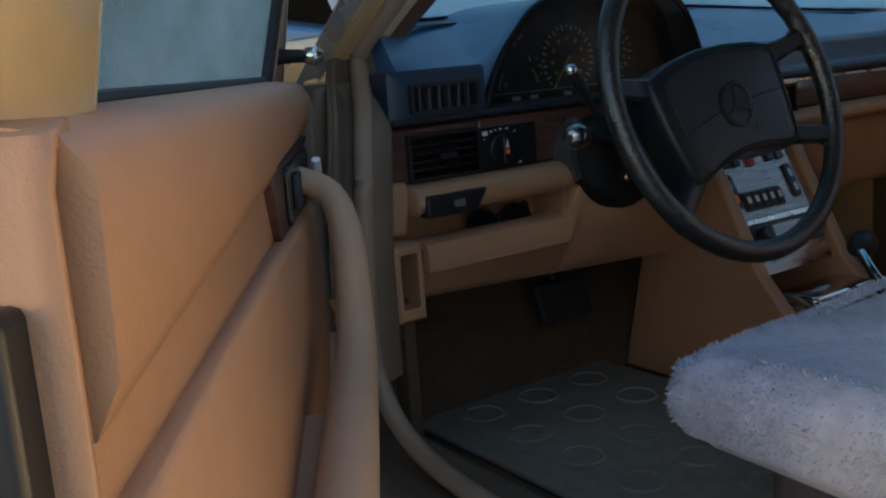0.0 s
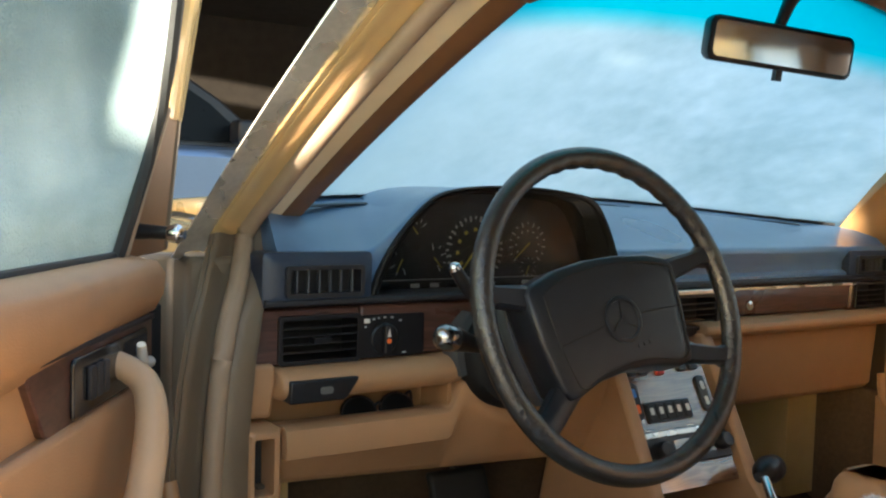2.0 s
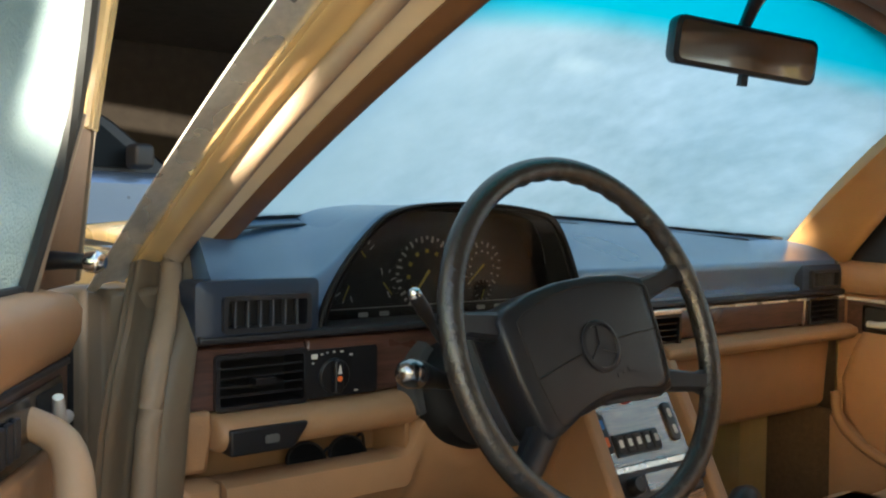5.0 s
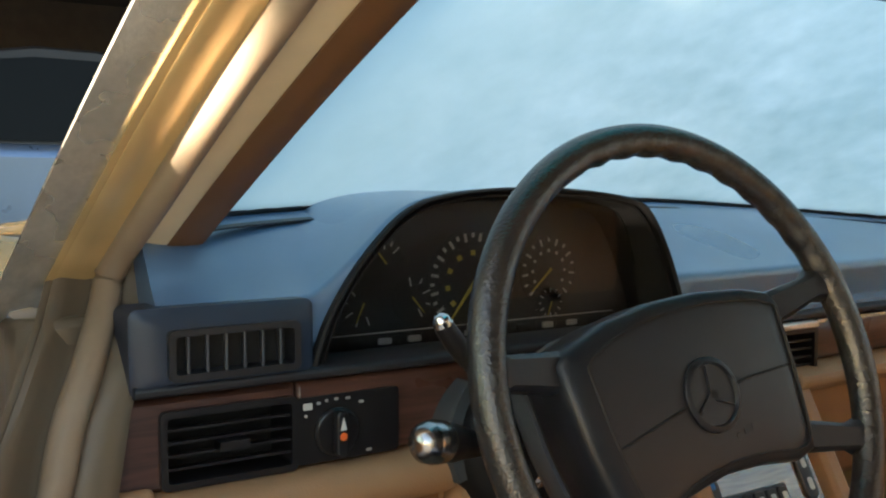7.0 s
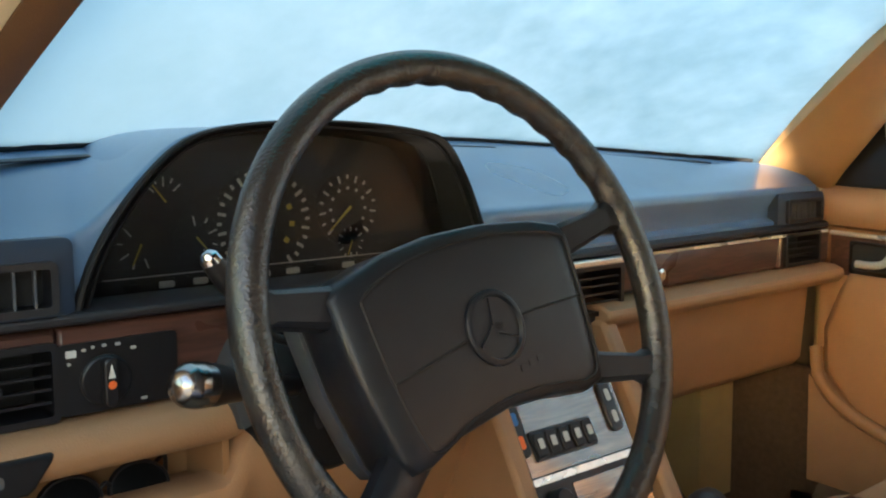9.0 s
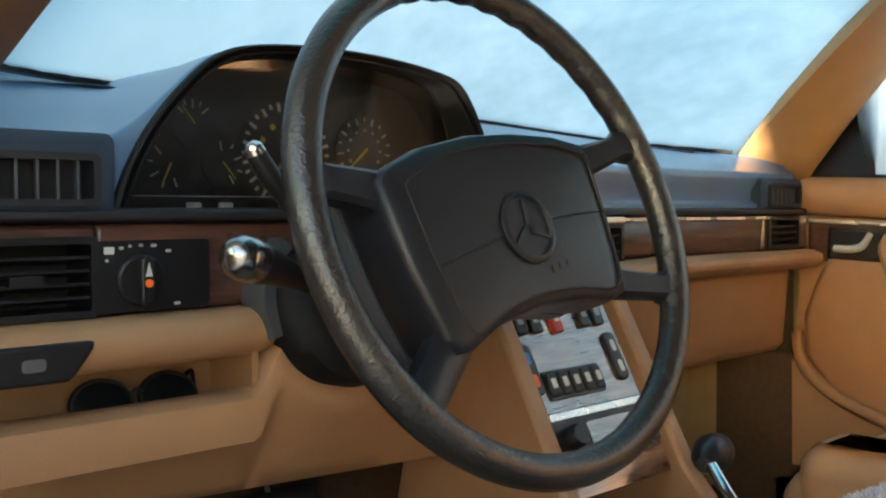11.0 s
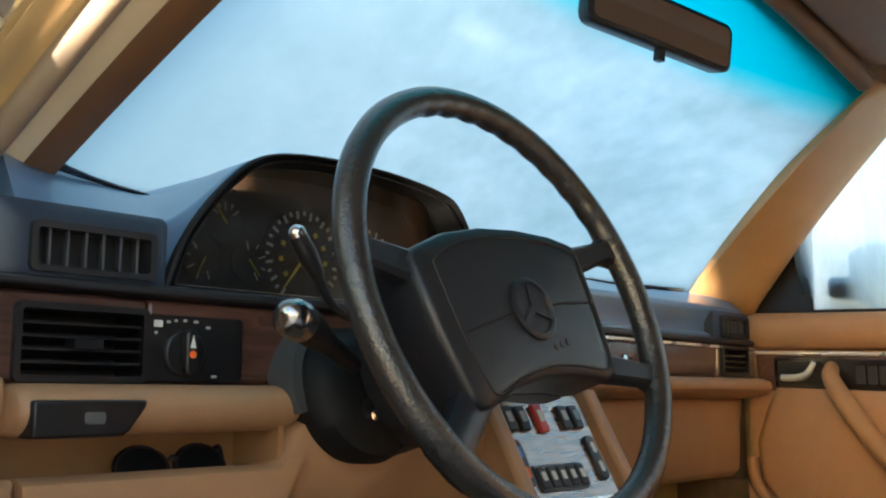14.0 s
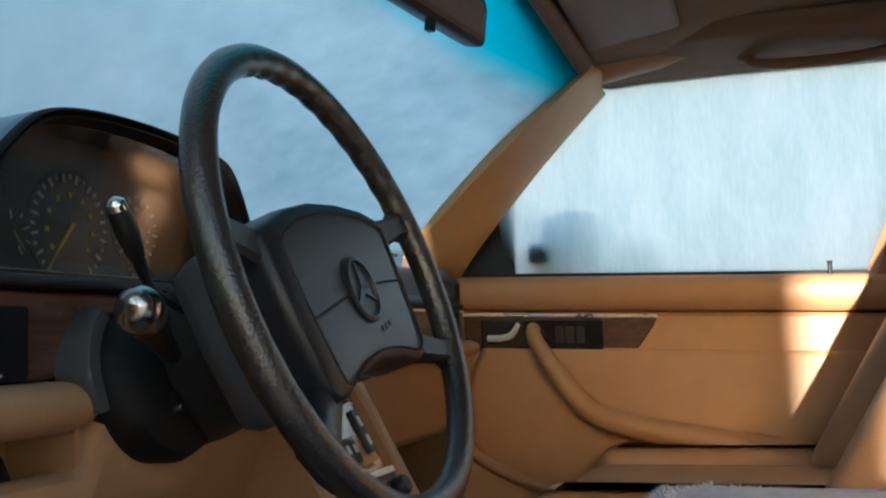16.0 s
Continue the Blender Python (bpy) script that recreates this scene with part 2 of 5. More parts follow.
# mesh tools
def link(name, bm, material, parent=None, label="", sharp=42, bevel=0.0, thick=0.0):
    me = bpy.data.meshes.new(name)
    bmesh.ops.recalc_face_normals(bm, faces=bm.faces)
    bm.to_mesh(me)
    bm.free()
    me.materials.append(material)
    me.shade_smooth()
    me.set_sharp_from_angle(angle=radians(sharp))
    ob = new(name, me)
    if parent:
        ob.parent = parent
    if label:
        ob["label"] = label
    if thick:
        s = ob.modifiers.new("thick", "SOLIDIFY")
        s.thickness, s.offset = thick, 0
    if bevel:
        b = ob.modifiers.new("bevel", "BEVEL")
        b.width, b.segments, b.limit_method = bevel, 2, "ANGLE"
        b.angle_limit = radians(50)
    return ob


def part(name, bm, material, parent, label="", **kw):
    return link(name, bm, material, parent, label, **kw)


def thing(name, label, category, group="", kind=""):
    return tagged(new(name), label, category, group, kind)


def loft(rings, closed=True, caps=True, ends=False):
    """Skin of rings with the same number of points; closed: each ring is a loop."""
    bm = bmesh.new()
    vs = [[bm.verts.new(p) for p in r] for r in rings]
    n = len(rings[0])
    m = n if closed else n - 1
    for a, b in zip(vs, vs[1:] + ([vs[0]] if ends else [])):
        for i in range(m):
            bm.faces.new((a[i], a[(i + 1) % n], b[(i + 1) % n], b[i]))
    if closed and caps and not ends:
        bm.faces.new(vs[0])
        bm.faces.new(vs[-1])
    return bm


def same_loc(p):
    return p


def slab(x0, x1, y0, y1, z0, z1, f=same_loc):
    return loft([[f((x, y0, z0)), f((x, y1, z0)), f((x, y1, z1)), f((x, y0, z1))] for x in (x0, x1)])


def prism(outline, a, b, f):
    """A flat outline of (u, v), from depth a to depth b; f maps (u, v, depth) to a place."""
    return loft([[f((u, v, w)) for u, v in outline] for w in (a, b)])


def tube(points, radius, segs=10, squash=1.0, smooth=4):
    """A round bar along smoothed points; radius: a number, or one for each point."""
    pts = [Vector(p) for p in points]
    rad = radius if isinstance(radius, (list, tuple)) else [radius] * len(pts)
    if smooth and len(pts) > 2:
        out, rr = [], []
        for i in range(len(pts) - 1):
            p0, p1, p2, p3 = pts[max(i - 1, 0)], pts[i], pts[i + 1], pts[min(i + 2, len(pts) - 1)]
            for k in range(smooth):
                t = k / smooth
                out.append(0.5 * (2 * p1 + (p2 - p0) * t + (2 * p0 - 5 * p1 + 4 * p2 - p3) * t * t + (3 * p1 - p0 - 3 * p2 + p3) * t ** 3))
                rr.append(rad[i] * (1 - t) + rad[i + 1] * t)
        pts, rad = out + [pts[-1]], rr + [rad[-1]]
    rings = []
    up = Vector((0.13, 0.21, 1)).normalized()
    for i, p in enumerate(pts):
        d = (pts[min(i + 1, len(pts) - 1)] - pts[max(i - 1, 0)]).normalized()
        a = d.cross(up).normalized()
        b = a.cross(d)
        rings.append([p + rad[i] * (math.cos(q) * a + squash * math.sin(q) * b) for q in (2 * math.pi * k / segs for k in range(segs))])
    return loft(rings)


def lathe(profile, f, segs=24):
    """Turned shape: profile of (radius, depth); f maps (u, v, depth) to a place."""
    return loft([[f((r * math.cos(q), r * math.sin(q), w)) for q in (2 * math.pi * k / segs for k in range(segs))] for r, w in profile])


def merge(*bms):
    out = bmesh.new()
    for b in bms:
        me = bpy.data.meshes.new("tmp")
        b.to_mesh(me)
        out.from_mesh(me)
        b.free()
        bpy.data.meshes.remove(me)
    return out


def rounded(x0, x1, y0, y1, r, n=4):
    out = []
    for cx, cy, a in ((x1 - r, y1 - r, 0), (x0 + r, y1 - r, 90), (x0 + r, y0 + r, 180), (x1 - r, y0 + r, 270)):
        out += [(cx + r * math.cos(radians(a + 90 * k / n)), cy + r * math.sin(radians(a + 90 * k / n))) for k in range(n + 1)]
    return out


def cushion(x0, x1, y0, y1, z0, z1, r, n=5, f=same_loc):
    """A soft block, rounded on all edges."""
    rings = []
    for k in range(n + 1):
        a = math.pi / 2 * k / n
        d = r * (1 - math.sin(a))
        rings.append([f((x, y, z0 + r - r * math.cos(a))) for x, y in rounded(x0 + d, x1 - d, y0 + d, y1 - d, r)])
    for k in range(n + 1):
        a = math.pi / 2 * k / n
        d = r * (1 - math.cos(a))
        rings.append([f((x, y, z1 - r + r * math.sin(a))) for x, y in rounded(x0 + d, x1 - d, y0 + d, y1 - d, r)])
    return loft(rings)


def interp(table, x):
    return float(np.interp(x, [a for a, b in table], [b for a, b in table]))



# ---------- ground and surroundings
tagged(link("ground", slab(-60, 60, -60, 60, -0.2, 0.0), CONCRETE), "pale grey concrete driveway under the car", "ground", kind="structure")

garage = thing("garage", "dark open garage with plastered walls and cluttered back", "garage", kind="structure")
part("back_wall", slab(-6.7, 12.0, 13.0, 13.2, 0, 3.4), DARKWALL, garage)
# left wall extended out of view to keep sun off the windscreen
part("side_wall", slab(-6.7, -6.5, -0.50, 13.2, 0, 3.0), WALL, garage, "plastered wall run forward to block the sun")
part("side_wall", slab(12.0, 12.2, 5.0, 13.2, 0, 3.4), WALL, garage)
# unseen column, added to cut sunlight between pillar and door patch
part("sun_block_column", slab(-6.75, -6.4, -1.47, -0.815, 0, 3.0), WALL, garage, "unseen column added to block the sun")
# unseen too; its height sets how low the sun reaches into the cabin
part("sun_block_low_wall", slab(-6.68, -6.52, -0.815, -0.50, 0, 1.525), WALL, garage, "unseen low wall added to block lower sun rays")
# wall added as a reflector to brighten the passenger window
part("bounce_wall", slab(9.0, 9.2, -9.0, 5.0, 0, 4.6), PALE_WALL, garage, "pale wall added to bounce sun into the passenger window")
part("lintel", slab(-6.5, 12.2, 4.8, 5.0, 2.6, 3.3), DARKWALL, garage)
part("roof", slab(-6.5, 12.2, 4.8, 13.2, 3.3, 3.5), DARKWALL, garage)

# ---------- body shell of the gold car
def side(sx):
    """Mirror in the middle plane of the car."""
    return lambda p: Vector((sx * p[0], p[1], p[2]))


def strip(edges, n=10):
    """A band between lines: edges is a list of (foot, head); returns a sheet with a slight bow."""
    rings = []
    for k in range(n + 1):
        t = k / n
        rings.append([Vector(a).lerp(Vector(b), t) + Vector((0.0, 0.0, 0.012 * math.sin(math.pi * t))) for a, b in edges])
    return loft(rings, closed=False)


def ws_base(x):
    return Vector((x, 0.52 - 0.08 * x * x - 0.78 * x ** 4, 0.955 - (0.043 * (max(x, 0) / 0.64) ** 1.6 + 0.010 * (max(-x, 0) / 0.64) ** 2)))


def ws_head(x):
    return Vector((x * 0.81, 0.0 - 0.12 * x * x, 1.318 - 0.262 * x * x))


OUT0, OUT1 = Vector((-0.813, 0.318, 0.866)), Vector((-0.690, -0.050, 1.262))
IN0, IN1 = Vector((-0.640, 0.340, 0.905)), Vector((-0.500, -0.090, 1.222))
BULGE = Vector((-0.62, -0.74, 0.26))


def pil(fr, t, out):
    """A place on the left pillar: share of its width from the gutter inward, share of its height, rise."""
    return OUT0.lerp(OUT1, t).lerp(IN0.lerp(IN1, t), fr) + BULGE * out + Vector((0, 0, 0.012 * math.sin(math.pi * min(max(t, 0), 1))))


LOW = [Vector(d) for d in ((-0.012, -0.012, -0.035), (-0.036, -0.055, -0.075), (-0.062, -0.092, -0.12), (-0.078, -0.11, -0.18), (-0.086, -0.112, -0.27), (-0.088, -0.112, -0.45))]


def band4(profile):
    """The foot of a band of the pillar, down the front of the door opening, in gold darkened as shade."""
    return loft([[pil(u, 0.05, o) + d for u, o in profile] for d in reversed([Vector((0, 0, 0))] + LOW)], closed=False)


def band3(profile, foot=0.0):
    return loft([[pil(u, foot + (1.14 - foot) * k / 14, o) for u, o in profile] for k in range(15)], closed=False)


shell = thing("body_shell", "gold painted steel body around the front cabin", "car body", kind="structure")
pane = loft([[ws_base(x).lerp(ws_head(x), t) + Vector((0, 0.02, 0.02)) * math.sin(math.pi * t) for t in [-0.05 + 1.07 * k / 12 for k in range(13)]]
             for x in [-0.655 + 1.345 * i / 28 for i in range(29)]], closed=False)
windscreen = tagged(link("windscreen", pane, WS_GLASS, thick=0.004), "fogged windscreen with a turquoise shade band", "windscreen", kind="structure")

part("header_trim", tube([ws_head(x) + Vector((0, -0.016, -0.004)) for x in [-0.64 + 1.28 * i / 14 for i in range(15)]], 0.017, 10, smooth=2), BROWN_TRIM, shell, "brown padded header trim")
for sx, nm in ((-1, "left"), (1, "right")):
    f = side(sx)
    e = lambda pts: [(f(a), f(b)) for a, b in pts]
    if sx > 0:
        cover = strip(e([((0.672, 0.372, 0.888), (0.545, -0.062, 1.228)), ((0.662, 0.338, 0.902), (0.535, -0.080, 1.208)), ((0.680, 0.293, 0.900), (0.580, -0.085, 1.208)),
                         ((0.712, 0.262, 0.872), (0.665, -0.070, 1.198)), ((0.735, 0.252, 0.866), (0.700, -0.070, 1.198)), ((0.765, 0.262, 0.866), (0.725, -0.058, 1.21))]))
        rail = loft([[Vector(q) for q in ((0.55, y + 0.01, z + 0.06), (0.60, y, z + 0.038), (0.665, y, z + 0.008), (0.70, y, z), (0.72, y, z + 0.01))] for y, z in ((-0.045, 1.212), (-0.09, 1.207), (-0.16, 1.209), (-0.3, 1.207), (-0.6, 1.199), (-0.9, 1.192), (-1.5, 1.18))], closed=False)
        # brown here stands in for tan trim under the roof's shade
        part("roof_side_trim", rail, BROWN_TRIM, shell, "roof side trim, shade put in as brown", thick=0.008)
        part("pillar_trim", cover, LIT_PILLAR_TAN, shell, "smooth tan windscreen pillar trim", thick=0.006)
    if sx < 0:
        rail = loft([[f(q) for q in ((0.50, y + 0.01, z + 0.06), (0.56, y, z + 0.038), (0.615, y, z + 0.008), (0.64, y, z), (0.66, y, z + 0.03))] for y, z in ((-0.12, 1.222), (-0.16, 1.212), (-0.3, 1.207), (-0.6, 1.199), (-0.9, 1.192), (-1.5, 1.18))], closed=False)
        # same brown in place of shaded tan
        part("roof_side_trim", rail, BROWN_TRIM, shell, "roof side trim, shade put in as brown", thick=0.008)
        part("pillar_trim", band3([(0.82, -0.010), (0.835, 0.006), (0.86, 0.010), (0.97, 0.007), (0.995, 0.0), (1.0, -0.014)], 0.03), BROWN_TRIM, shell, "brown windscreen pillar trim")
        part("door_flange", band3([(0.56, -0.016), (0.60, -0.006), (0.66, 0.0), (0.82, 0.001), (0.84, -0.008)], 0.05), LIT_GOLD, shell, "door flange, gold lightened as if sunlit")
        part("jamb_column", band4([(0.56, -0.016), (0.60, -0.006), (0.66, 0.0), (0.82, 0.001), (0.84, -0.008)]), SHADED_GOLD, shell, "flange of the door opening, gold darkened as shade")
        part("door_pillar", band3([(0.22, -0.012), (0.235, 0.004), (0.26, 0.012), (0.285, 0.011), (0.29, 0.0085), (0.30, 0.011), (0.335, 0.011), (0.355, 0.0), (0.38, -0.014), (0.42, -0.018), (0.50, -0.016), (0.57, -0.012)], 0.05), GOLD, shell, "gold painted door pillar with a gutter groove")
        part("jamb_column", band4([(0.22, -0.012), (0.235, 0.004), (0.26, 0.012), (0.285, 0.011), (0.29, 0.0085), (0.30, 0.011), (0.335, 0.011), (0.355, 0.0), (0.38, -0.014), (0.42, -0.018), (0.50, -0.016), (0.57, -0.012)]), SHADED_GOLD, shell, "door hinge column, gold darkened as shade")
        edge_line = [(pil(0.30, t, -0.034), ws_base(-0.655).lerp(ws_head(-0.655), t) + Vector((0, 0.02, 0.02)) * math.sin(math.pi * t)) for t in [-0.12 + 1.22 * k / 12 for k in range(13)]]
        part("screen_frame", loft([[a, a.lerp(b, 0.5) + Vector((-0.004, 0.012, 0.0)), b + Vector((0.012, 0, 0))] for a, b in edge_line], closed=False), GOLD, shell, "gold frame beside the windscreen", thick=0.004)
        # made-up fin beside the glass, tall enough to shade it from low sun
        rib = Vector((-0.03, 0.65, 0.75)) * 0.115
        part("screen_sun_fin", loft([[b + Vector((-0.012, 0, 0)), b + rib, b + rib + Vector((0.006, 0, 0)), b + Vector((0.004, 0.003, 0.003))] for a, b in edge_line]), DULL_CHROME, shell, "fin added to keep low sun off the windscreen")
        part("gutter_strip", band3([(0.02, -0.022), (0.0, -0.006), (0.005, 0.006), (0.035, 0.012), (0.08, 0.010), (0.19, 0.007), (0.225, 0.004), (0.235, -0.012)]), DULL_CHROME, shell, "weathered bright metal gutter strip")
        # out-of-view roof edge, added to stop sun spots on the right pillar
        part("roof_gutter", tube([OUT1.lerp(IN1, 0.05), f((0.690, -0.12, 1.252)), f((0.70, -0.30, 1.258)), f((0.70, -0.80, 1.262)), f((0.68, -1.5, 1.22))], [0.016, 0.022, 0.024, 0.024, 0.02], 10), GOLD, shell, "gold roof edge with a rain gutter")
        seal = tube([f((0.60, -0.40, 1.275))] + [pil(0.575, t, 0.004) for t in (1.12, 1.0, 0.8, 0.6, 0.4, 0.2, 0.05)] + [pil(0.575, 0.05, 0.004) + d for d in LOW[:5]] + [f(p) for p in ((0.80, 0.19, 0.5), (0.79, 0.12, 0.40), (0.79, -0.1, 0.37), (0.79, -0.6, 0.37))], 0.0135, 12, smooth=5)
        part("door_seal", seal, SEAL, shell, "beige rubber door seal")
    else:
        post = strip(e([((0.745, 0.250, 0.868), (0.650, -0.065, 1.235)), ((0.80, 0.287, 0.868), (0.69, -0.03, 1.236)), ((0.80, 0.335, 0.868), (0.69, 0.02, 1.25))]))
        part("door_pillar", post, GOLD, shell, thick=0.008)
    # jamb below, down to the sill
    jamb = prism([(0.72, 0.295), (0.765, 0.285), (0.80, 0.30), (0.80, 0.36), (0.84, 0.37), (0.84, 0.62), (0.72, 0.62)], 0.25, 0.868, lambda p: f((p[0], p[1], p[2])))
    part("door_jamb", jamb, SHADED_GOLD, shell, "gold door jamb, darkened as shade", bevel=0.008)
    if sx < 0:
        # solid black slab paints the shade inside the strap opening
        part("strap_recess", slab(0.808, 0.836, 0.3635, 0.372, 0.69, 0.80, f), SEAM, shell, "black slab in place of the shaded strap opening", bevel=0.004)
        part("strap_frame", merge(slab(0.803, 0.808, 0.362, 0.372, 0.685, 0.805, f), slab(0.836, 0.839, 0.362, 0.372, 0.685, 0.805, f), slab(0.803, 0.839, 0.362, 0.372, 0.805, 0.812, f), slab(0.803, 0.839, 0.362, 0.372, 0.678, 0.685, f)), SHADED_GOLD, shell)
        part("jamb_plug", lathe([(0.009, 0), (0.009, 0.006), (0.004, 0.008), (0.001, 0.008)], lambda p: Vector((-0.835 + p[0], 0.208 - p[2], 0.665 + p[1])), 14), BLACK_RUBBER, shell, "black rubber jamb plug")
    part("kick_panel", slab(0.700, 0.719, 0.235, 0.615, 0.285, 0.56, f), CARPET, shell, "dark carpeted kick panel", bevel=0.004)
    part("kick_panel", slab(0.722, 0.768, 0.262, 0.291, 0.285, 0.53, f), CARPET, shell, "dark carpeted kick panel return", bevel=0.004)
    part("sill", slab(0.70, 0.84, -1.6, 0.30, 0.22, 0.36, f), SHADED_GOLD, shell, bevel=0.02)
    part("roof_rail", tube([f(p) for p in ((0.64, -0.07, 1.235), (0.645, -0.25, 1.262), (0.65, -0.6, 1.285), (0.65, -1.1, 1.28), (0.62, -1.6, 1.22))], 0.035, 10), TAN if sx > 0 else GOLD, shell)
    part("centre_pillar", loft([[f(p) for p in ((x0, y0, z), (x0 + 0.09, y0, z), (x0 + 0.09, y0 - 0.12, z), (x0, y0 - 0.12, z))] for x0, y0, z in ((0.73, -0.77, 0.3), (0.735, -0.77, 0.85), (0.63, -0.84, 1.27))]),
         TAN if sx > 0 else GOLD, shell, bevel=0.012)
    part("rear_side", slab(0.73, 0.82, -1.9, -0.885, 0.25, 0.87, f), GOLD, shell, bevel=0.01)
    part("rear_quarter", loft([[f(p) for p in ((0.735, y, 0.85), (0.80, y, 0.85), (0.70, y, 1.27), (0.64, y, 1.27))] for y in (-1.9, -1.25)]), GOLD, shell)
    part("fender", loft([[f(p) for p in ((0.60, y, z - 0.02), (0.76, y, z), (0.85, y, z - 0.05), (0.895, y, z - 0.2), (0.90, y, 0.3), (0.60, y, 0.3))]
                         for y, z in ((0.40, 0.905), (0.9, 0.915), (1.5, 0.885), (1.95, 0.83), (2.05, 0.72))]), GOLD, shell, "gold front fender")
part("hood", loft([[Vector((x, y, z - 0.03 * abs(x / 0.62) ** 3)) for x in [-0.62 + 1.24 * i / 12 for i in range(13)]] for y, z in ((0.55, 0.938), (0.9, 0.948), (1.5, 0.92), (2.0, 0.86))], closed=False),
     GOLD, shell, "gold hood", thick=0.02)
part("front_panel", slab(-0.88, 0.88, 2.0, 2.06, 0.3, 0.80), GOLD, shell, bevel=0.02)
part("firewall", slab(-0.72, 0.72, 0.62, 0.66, 0.2, 0.90), CARPET, shell)
part("rear_wall", slab(-0.74, 0.74, -1.95, -1.9, 0.25, 0.92), TAN_CLOTH, shell)
part("rear_window", loft([[Vector((x, -1.93, 0.92)), Vector((x * 0.9, -1.62, 1.27))] for x in (-0.66, -0.3, 0.3, 0.66)], closed=False), SIDE_GLASS, shell, "fogged rear window", thick=0.004)
for sx in (-1, 1):
    part("rear_side_window", loft([[Vector((sx * 0.745, y, 0.86)), Vector((sx * 0.665, y, 1.26))] for y in (-1.26, -0.88)], closed=False), SIDE_GLASS, shell, "fogged rear door window", thick=0.004)
part("roof_skin", loft([[Vector((x, y, z - 0.095 * (x / 0.66) ** 2)) for x in [-0.68 + 1.36 * i / 12 for i in range(13)]] for y, z in ((0.01, 1.340), (-0.3, 1.375), (-0.8, 1.385), (-1.5, 1.345), (-1.66, 1.325))], closed=False),
     GOLD, shell, thick=0.006)
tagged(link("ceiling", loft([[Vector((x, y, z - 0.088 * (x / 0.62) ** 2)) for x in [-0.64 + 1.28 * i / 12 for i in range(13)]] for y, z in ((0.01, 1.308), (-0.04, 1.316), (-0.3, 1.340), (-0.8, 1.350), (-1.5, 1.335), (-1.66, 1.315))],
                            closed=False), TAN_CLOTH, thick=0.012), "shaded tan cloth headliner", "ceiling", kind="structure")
tagged(link("floor", slab(-0.72, 0.72, -1.92, 0.64, 0.24, 0.28), CARPET), "dark brown carpeted car floor", "floor", kind="structure")
tagged(link("floor_mat", cushion(-0.60, -0.16, -0.20, 0.46, 0.281, 0.296, 0.007), MAT_RUG), "grey rubber floor mat with a moulded pattern", "mat")
mat_ob = [o for o in scene.objects if o.name == "floor_mat"][0]
for i in range(3):
    for j in range(5):
        cx, cy = -0.50 + 0.12 * i, -0.12 + 0.12 * j
        part("rib", tube([(cx + 0.034 * math.cos(a), cy + 0.034 * math.sin(a), 0.2955) for a in [k * math.pi / 8 for k in range(17)]], 0.003, 6, smooth=0), MAT_RUG, mat_ob)
toe = link("toe_board", loft([[Vector((x, 0.40, 0.28)), Vector((x, 0.64, 0.52)), Vector((x, 0.64, 0.28))] for x in (-0.72, 0.72)]), CARPET)
tagged(toe, "carpeted sloping footwell front", "toe board", kind="structure")

# ---------- dashboard
dash = thing("dashboard", "dark blue padded dashboard with wood trim over tan lower panels", "dashboard")


# instrument hood: an arch with a lip, closed behind
HOOD = [(-0.556, 0.803), (-0.540, 0.85), (-0.515, 0.892), (-0.482, 0.93), (-0.448, 0.957), (-0.405, 0.970), (-0.33, 0.976), (-0.24, 0.974), (-0.165, 0.965), (-0.132, 0.952), (-0.105, 0.915), (-0.080, 0.86), (-0.062, 0.803)]
HC = Vector((-0.31, 0.84))
HS = [Vector(p) for p in HOOD]
HOOD = []
for i in range(len(HS) - 1):
    p0, p1, p2, p3 = HS[max(i - 1, 0)], HS[i], HS[i + 1], HS[min(i + 2, len(HS) - 1)]
    HOOD += [tuple(0.5 * (2 * p1 + (p2 - p0) * t + (2 * p0 - 5 * p1 + 4 * p2 - p3) * t * t + (3 * p1 - p0 - 3 * p2 + p3) * t ** 3)) for t in (0, 0.25, 0.5, 0.75)]
HOOD.append(tuple(HS[-1]))


def hood_ring(y, scale):
    return [Vector((HC.x + (x - HC.x) * scale, y, HC.y + (z - HC.y) * scale)) for x, z in HOOD]


def arch(x):
    """Height of the hood's opening at x, falling away steeply beside it."""
    if x < HOOD[0][0]:
        return 0.803 - 2.0 * (HOOD[0][0] - x)
    if x > HOOD[-1][0]:
        return 0.803 - 3.0 * (x - HOOD[-1][0])
    return interp(HOOD, x)


def soft_max(a, b, k):
    h = max(k - abs(a - b), 0.0) / k
    return max(a, b) + h * h * k / 4


